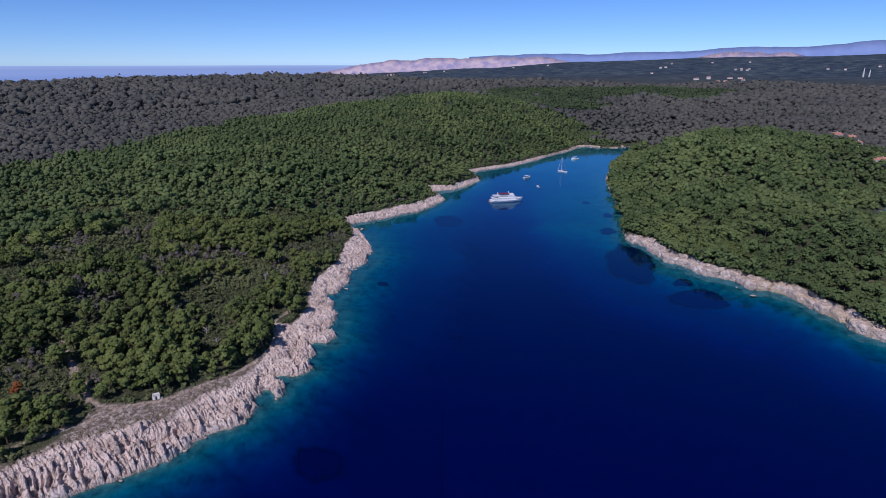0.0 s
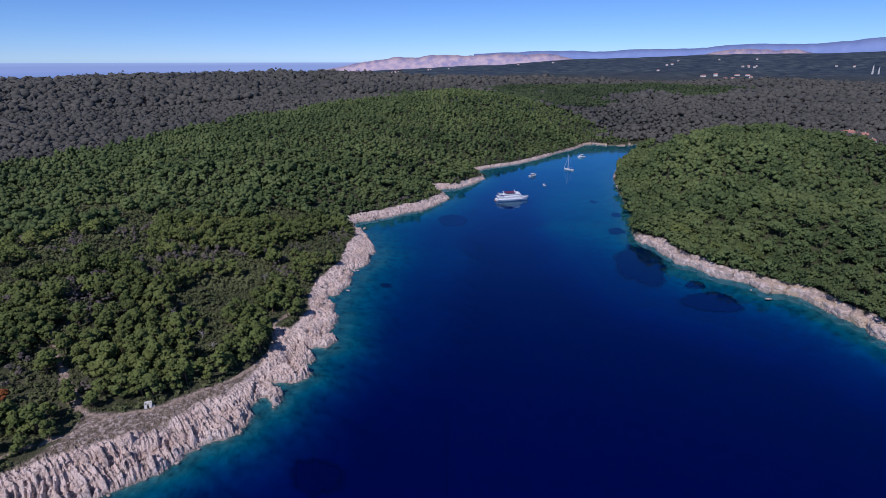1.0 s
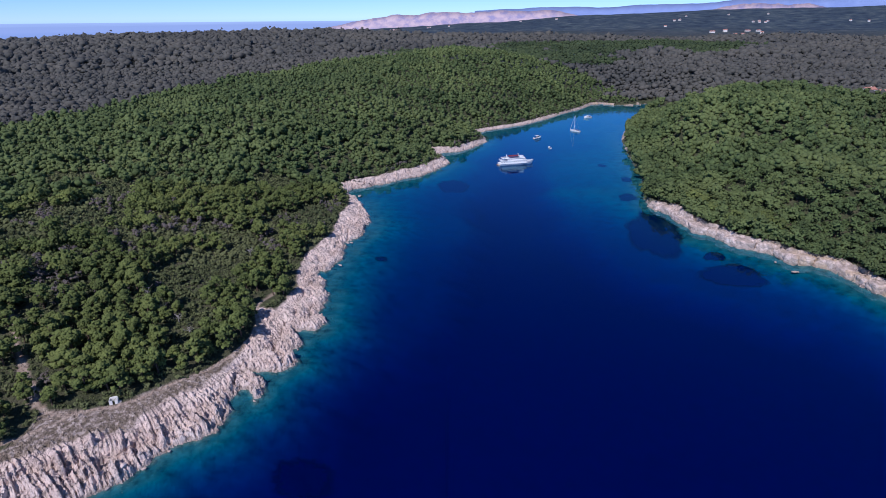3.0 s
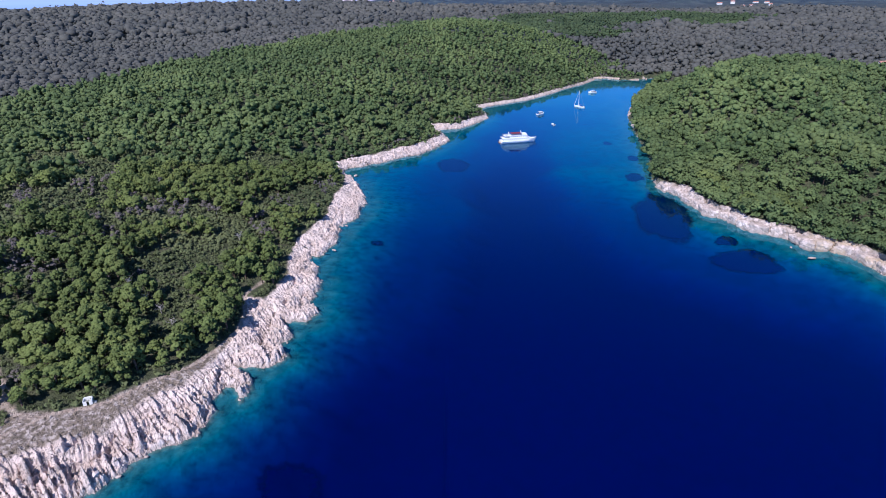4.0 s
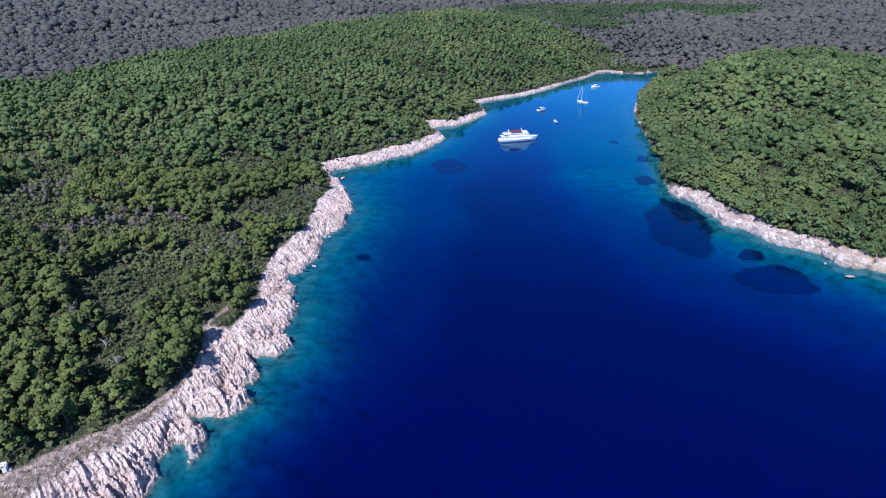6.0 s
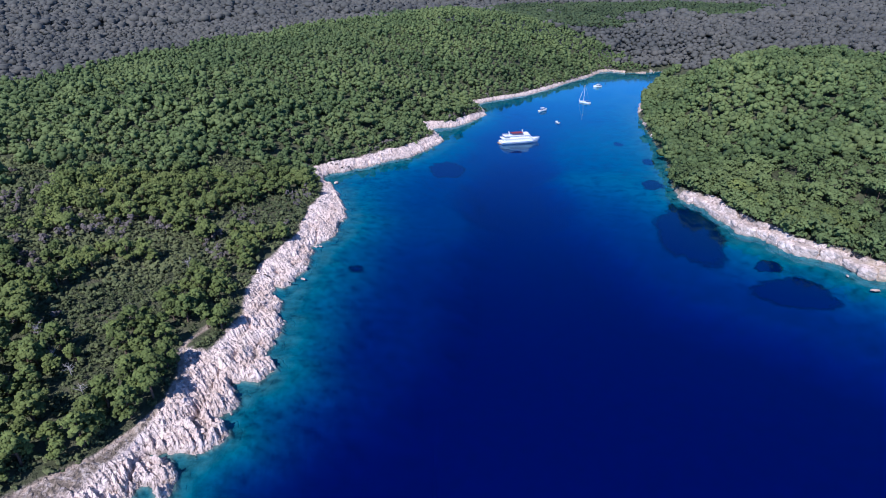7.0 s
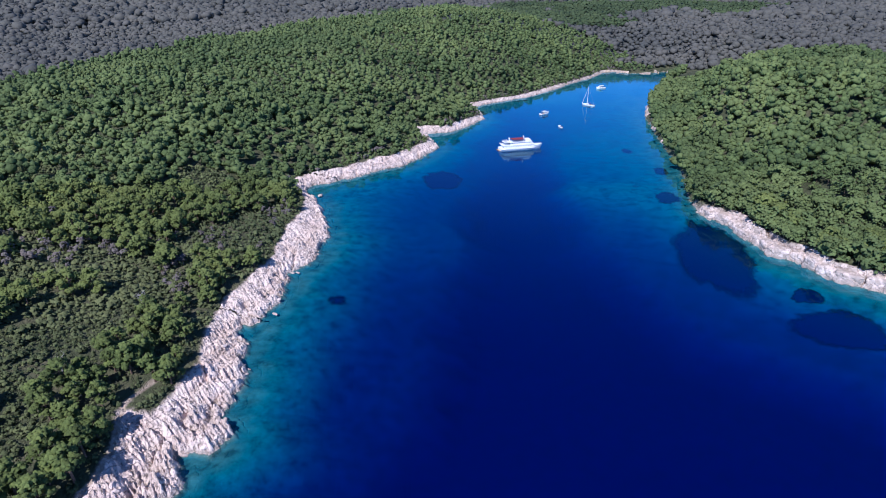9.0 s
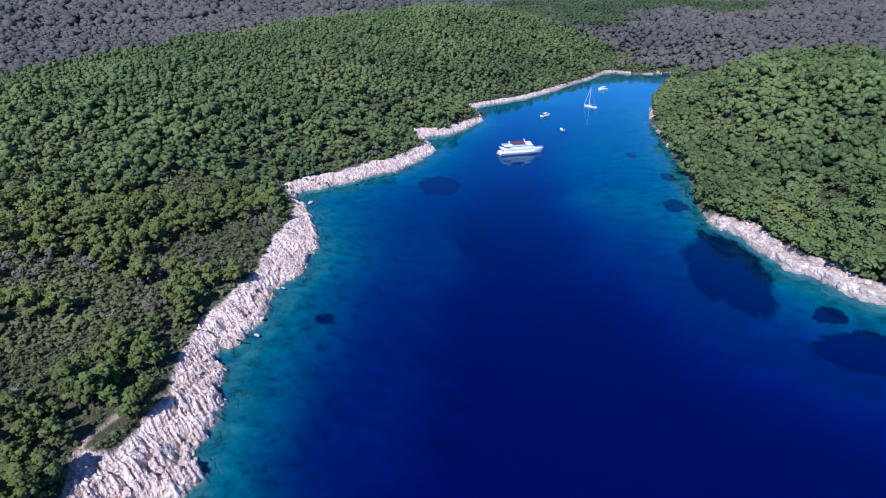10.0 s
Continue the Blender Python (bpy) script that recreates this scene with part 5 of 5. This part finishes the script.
# ---- stone hut, quay, dead wood, orange pine ----
def ruined_hut(x, y, turn):
    hut = tagged(new("stone_hut"), "small whitewashed ruined stone hut beside the path", "hut")
    for a in ((-2.0, -1.6, -1.6, 1.6), (1.6, 2.0, -1.6, 1.6)):
        part("side_wall", boxed(*a, -0.8, 2.3, bevel=0.08), M_WALL, hut)
    part("back_wall", boxed(-1.6, 1.6, 1.2, 1.6, -0.8, 2.6, bevel=0.08), M_WALL, hut)
    for a in ((-1.6, -0.5), (0.5, 1.6)):
        part("front_wall", boxed(*a, -1.6, -1.2, -0.8, 2.0, bevel=0.08), M_WALL, hut)
    part("lintel", boxed(-0.7, 0.7, -1.62, -1.18, 2.0, 2.3, bevel=0.05), M_STONE, hut)
    part("rubble", boxed(2.1, 3.4, -1.2, 0.6, -0.6, 0.5, bevel=0.25), M_STONE, hut)
    hut.matrix_basis = pose(x, y, ground_z(x, y) + 0.1, 0, 0, turn) @ Matrix.Scale(0.62, 4)


ruined_hut(-103.5, 183, 24)
quay = tagged(new("stone_quay"), "short pale stone quay at the head of the bay", "quay")
part("quay_wall", boxed(-6, 6, -2, 2, -2, 1.1, bevel=0.2), M_STONE, quay)
part("quay_deck", boxed(-5.8, 5.8, -1.8, 1.8, 1.1, 1.22, bevel=0.04), M_WALL, quay)
part("bollard", rod(bmesh.new(), (-4, -1.2, 1.2), (-4, -1.2, 1.7), 0.18), M_STONE, quay)
part("storage_box", boxed(1, 4, 0, 1.6, 1.22, 2.6, bevel=0.1), M_STONE, quay)
quay.matrix_basis = pose(291, 881, 0, 0, 0, 12)


def bare_tree(x, y, tall, seed):
    rng = np.random.default_rng(seed)
    t = tagged(new("dead_tree"), "leafless grey dead tree among green pines", "tree", "dead trees")
    bm = rod(bmesh.new(), (0, 0, -0.4), (0.2, 0.1, tall * 0.55), 0.16, 0.09, 7)
    part("trunk", bm, M_DEAD, t)
    for i in range(11):
        a, z = rng.uniform(0, 6.28), rng.uniform(0.25, 0.55) * tall
        p = Vector((0.2 * z / tall, 0.1 * z / tall, z))
        q = p + Vector((math.cos(a), math.sin(a), rng.uniform(0.3, 0.9))) * rng.uniform(1.0, 2.2)
        bm = rod(bmesh.new(), p, q, 0.07, 0.03, 5)
        for _ in range(3):
            c = p.lerp(q, rng.uniform(0.4, 0.95))
            rod(bm, c, c + Vector(rng.normal(0, 0.6, 3)) + Vector((0, 0, 0.4)), 0.03, 0.012, 4)
        part("branch", bm, M_DEAD, t)
    t.matrix_basis = pose(x, y, ground_z(x, y), 0, 0, float(rng.uniform(0, 360)))


for i, (x, y) in enumerate(((-97, 224), (-104, 231), (-112, 236), (-92, 252), (-103, 262), (-86, 272), (-119, 226), (-124, 248), (-88, 290), (-99, 300))):
    bare_tree(x, y, 6.0 + (i % 3), 300 + i)

rust = tagged(new("withered_pine"), "small withered pine with rust-orange needles", "tree")
for nm, me in (("trunk", VARIANTS[2][0]), ("crown", VARIANTS[2][1].copy())):
    o = new(nm, me)
    o.parent = rust
    if nm == "crown":
        me.materials[0] = M_RUST
rust.matrix_basis = pose(-151, 180, ground_z(-151, 180) + 1.5, 0, 0, 40) @ Matrix.Scale(0.72, 4)

# ---- seagrass meadows on the seabed ----
def meadow(x, y, a, b, turn, lush, seed):
    n, k = 128, 9
    th = np.linspace(0, 2 * np.pi, n, endpoint=False)
    edge = 0.64 + 0.72 * fbm(2.2 * np.cos(th) + 7 + seed, 2.2 * np.sin(th) + 7, seed, 5)
    f = np.linspace(0.02, 1.2, k)[:, None]
    lx, ly = a * f * edge * np.cos(th), b * f * edge * np.sin(th)
    c, s = math.cos(radians(turn)), math.sin(radians(turn))
    px, py = (x + c * lx - s * ly).ravel(), (y + s * lx + c * ly).ravel()
    pz = np.minimum(height(px, py) + 0.22 + 0.12 * fbm(px / 2, py / 2, seed, 3), -0.3)
    i = (np.arange(k - 1)[:, None] * n + np.arange(n)[None]).ravel()
    j = (np.arange(k - 1)[:, None] * n + (np.arange(n)[None] + 1) % n).ravel()
    me = mesh_of("seagrass", np.stack([px, py, pz], 1), np.stack([i, i + n, j + n, j], 1), [M_GRASS], 4, True, [("cover", np.repeat(lush * 1.1 - f.ravel() ** 2 * 1.1, n))])
    tagged(new("seagrass", me), "dark meadow of seagrass on the pale seabed", "seagrass", kind="stuff")


# the last entry is a dark patch in the inner bay, laid like a meadow
for i, q in enumerate(((2, 463, 11.5, 13, 0, 1.3), (120.5, 355, 14.5, 33, -4, 1.15), (140, 319.5, 6, 5, 30, 1.1), (142, 300, 16, 11, -25, 1.1), (135, 470, 5, 11, -10, 0.75), (123, 424, 7, 12, -15, 0.85),
                       (128, 518, 4.5, 8, 0, 0.75), (-36, 317, 6, 6, 0, 0.5), (-43, 168, 11, 9, 30, 0.8), (27, 640, 12, 18, 20, 0.9))):
    meadow(*q, 500 + i)

# ---- rounded bluffs of limestone below the headland's pines ----
def rock_bluff(x, y, z, turn, long, deep, tall, seed):
    """One mass of rounded, jointed limestone."""
    bm = bmesh.new()
    bmesh.ops.create_icosphere(bm, subdivisions=4, radius=1.0)
    co = np.array([v.co[:] for v in bm.verts])
    squared = co / (np.abs(co) ** 5).sum(1)[:, None] ** 0.2 * 0.9
    p = squared * (long, deep, tall)
    a, b, c = p[:, 0] + seed * 17.3, p[:, 1] + seed * 5.1, p[:, 2]
    lump = fbm(a / 2.4 + c / 3.1, b / 2.4 - c / 2.7, 211 + seed, 4) - 0.5
    band = np.abs(2 * vnoise(c / 0.9 + a / 6.0, b / 7.0 + a / 9.0, 221 + seed) - 1)
    joint = 1 - step(0.0, 0.14, np.abs(2 * vnoise(a / 3.2 + lump, b / 3.2 + c / 5.0, 231 + seed) - 1))
    grow = 1 + 0.34 * lump - 0.07 * (1 - band) - 0.10 * joint
    for v, q, g in zip(bm.verts, p, grow):
        v.co = Vector(q) * float(g)
    me = bpy.data.meshes.new("rock_bluff")
    bm.to_mesh(me)
    bm.free()
    me.materials.append(M_ROCK)
    ob = tagged(new("rock_bluff", me), "rounded weathered limestone bluff at the water below pines", "rock", "bluffs below the pines")
    ob.matrix_basis = pose(x, y, z, 0, 0, turn)


bluff_rng = np.random.default_rng(77)
bluff_line = np.array(EAST[12:36], float)
bluff_line = bluff_line[(bluff_line[:, 1] < 404) & (bluff_line[:, 1] > 240)]
hops = np.hypot(*np.diff(bluff_line, axis=0).T)
along = np.concatenate([[0], np.cumsum(hops)])
at, k = 2.0, 0
while at < along[-1] - 3:
    long = float(bluff_rng.uniform(3.2, 5.6))
    at += long
    fx, fy = np.interp(at, along, bluff_line[:, 0]), np.interp(at, along, bluff_line[:, 1])
    gx2, gy2 = np.interp(at + 2, along, bluff_line[:, 0]), np.interp(at + 2, along, bluff_line[:, 1])
    tx, ty = (gx2 - fx) / 2.0, (gy2 - fy) / 2.0
    # inland of the headland's waterline
    nx_, ny_ = -ty, tx
    if float(shore(np.array([fx + 3 * nx_]), np.array([fy + 3 * ny_]))[0]) < 0:
        nx_, ny_ = -nx_, -ny_
    inset = float(bluff_rng.uniform(2.2, 3.0))
    rock_bluff(float(fx + inset * nx_), float(fy + inset * ny_), float(bluff_rng.uniform(0.6, 1.3)), math.degrees(math.atan2(ty, tx)) + float(bluff_rng.uniform(-14, 14)),
               long * 1.05, float(bluff_rng.uniform(2.6, 3.6)), float(bluff_rng.uniform(2.4, 4.0)), k)
    at += long * 0.85
    k += 1

# ---- loose blocks along the shore ----
def block_mesh(seed):
    rng = np.random.default_rng(seed)
    bm = bmesh.new()
    bmesh.ops.create_icosphere(bm, subdivisions=1, radius=1.0)
    for v in bm.verts:
        c = v.co
        m = max(abs(c.x), abs(c.y), abs(c.z))
        v.co = Vector((c.x / m ** 0.6, c.y / m ** 0.6, 0.7 * c.z / m ** 0.6)) * rng.uniform(0.72, 1.2)
    me = bpy.data.meshes.new("boulder")
    bmesh.ops.triangulate(bm, faces=bm.faces)
    bm.to_mesh(me)
    bm.free()
    me.materials.append(M_ROCK)
    return me


BLOCKS = [block_mesh(900 + i) for i in range(8)]
ground_ob = bpy.data.objects["ground"]
bx_, by_, bz_ = scatter(-150, 230, 130, 700, 2.4, RNG, lambda x, y, s: (s > -1.2) & (s < shelf_width(x, y) * 0.95) & (RNG.uniform(0, 1, x.shape) < np.where(x > 60 + 0.24 * y - 40, 0.03, 0.32)))
bz_ = height(bx_, by_)
order = np.argsort(np.where(bx_ < 60, np.abs(by_ - 240), 1e4))
for i in order[:300]:
    ob = new("boulder", BLOCKS[int(RNG.integers(0, 8))])
    ob.parent = ground_ob
    s = float(RNG.uniform(0.3, 1.0) ** 2 * 0.65 + 0.18)
    ob.matrix_basis = pose(float(bx_[i]), float(by_[i]), float(bz_[i]) + 0.1 * s, float(RNG.uniform(-25, 25)), float(RNG.uniform(-25, 25)), float(RNG.uniform(0, 360))) @ Matrix.Diagonal((s * 1.3, s * 0.8, s, 1))
rest = order[300:]
co, fc = [], []
base = 0
pieces = [(np.array([v.co[:] for v in me.vertices]), np.array([p.vertices[:] for p in me.polygons])) for me in BLOCKS]
rot = turns(len(rest), RNG)
for k, i in enumerate(rest):
    v, f = pieces[int(RNG.integers(0, 8))]
    s = float(RNG.uniform(0.3, 1.0) ** 2 * 0.65 + 0.18) * (1.15 if bx_[i] > 60 + 0.24 * by_[i] - 40 else 1.0)
    co.append((v * (1.3, 0.85, 0.8)) @ rot[k].T * s + (bx_[i], by_[i], bz_[i] - 0.1 * s))
    fc.append(f + base)
    base += len(v)
tagged(new("shore_rocks", mesh_of("shore_rocks", np.concatenate(co), np.concatenate(fc), [M_ROCK])), "jumbled pale limestone blocks along the waterline", "rocks", kind="stuff")
islet = new("boulder", BLOCKS[1])
tagged(islet, "pale rock standing just clear of the shallow water", "rock", "rocks in the water")
islet.matrix_basis = pose(168.5, 295.5, -0.1) @ Matrix.Diagonal((1.7, 1.0, 0.6, 1))
for x, y, s in ((165, 307, 1.0), (-63.5, 425, 2.2), (-55.2, 303.2, 1.2), (-54.6, 334.5, 1.0)):
    copy_thing(islet, pose(x, y, 0.1, 0, 0, x * 7) @ Matrix.Scale(s / 1.7, 4))
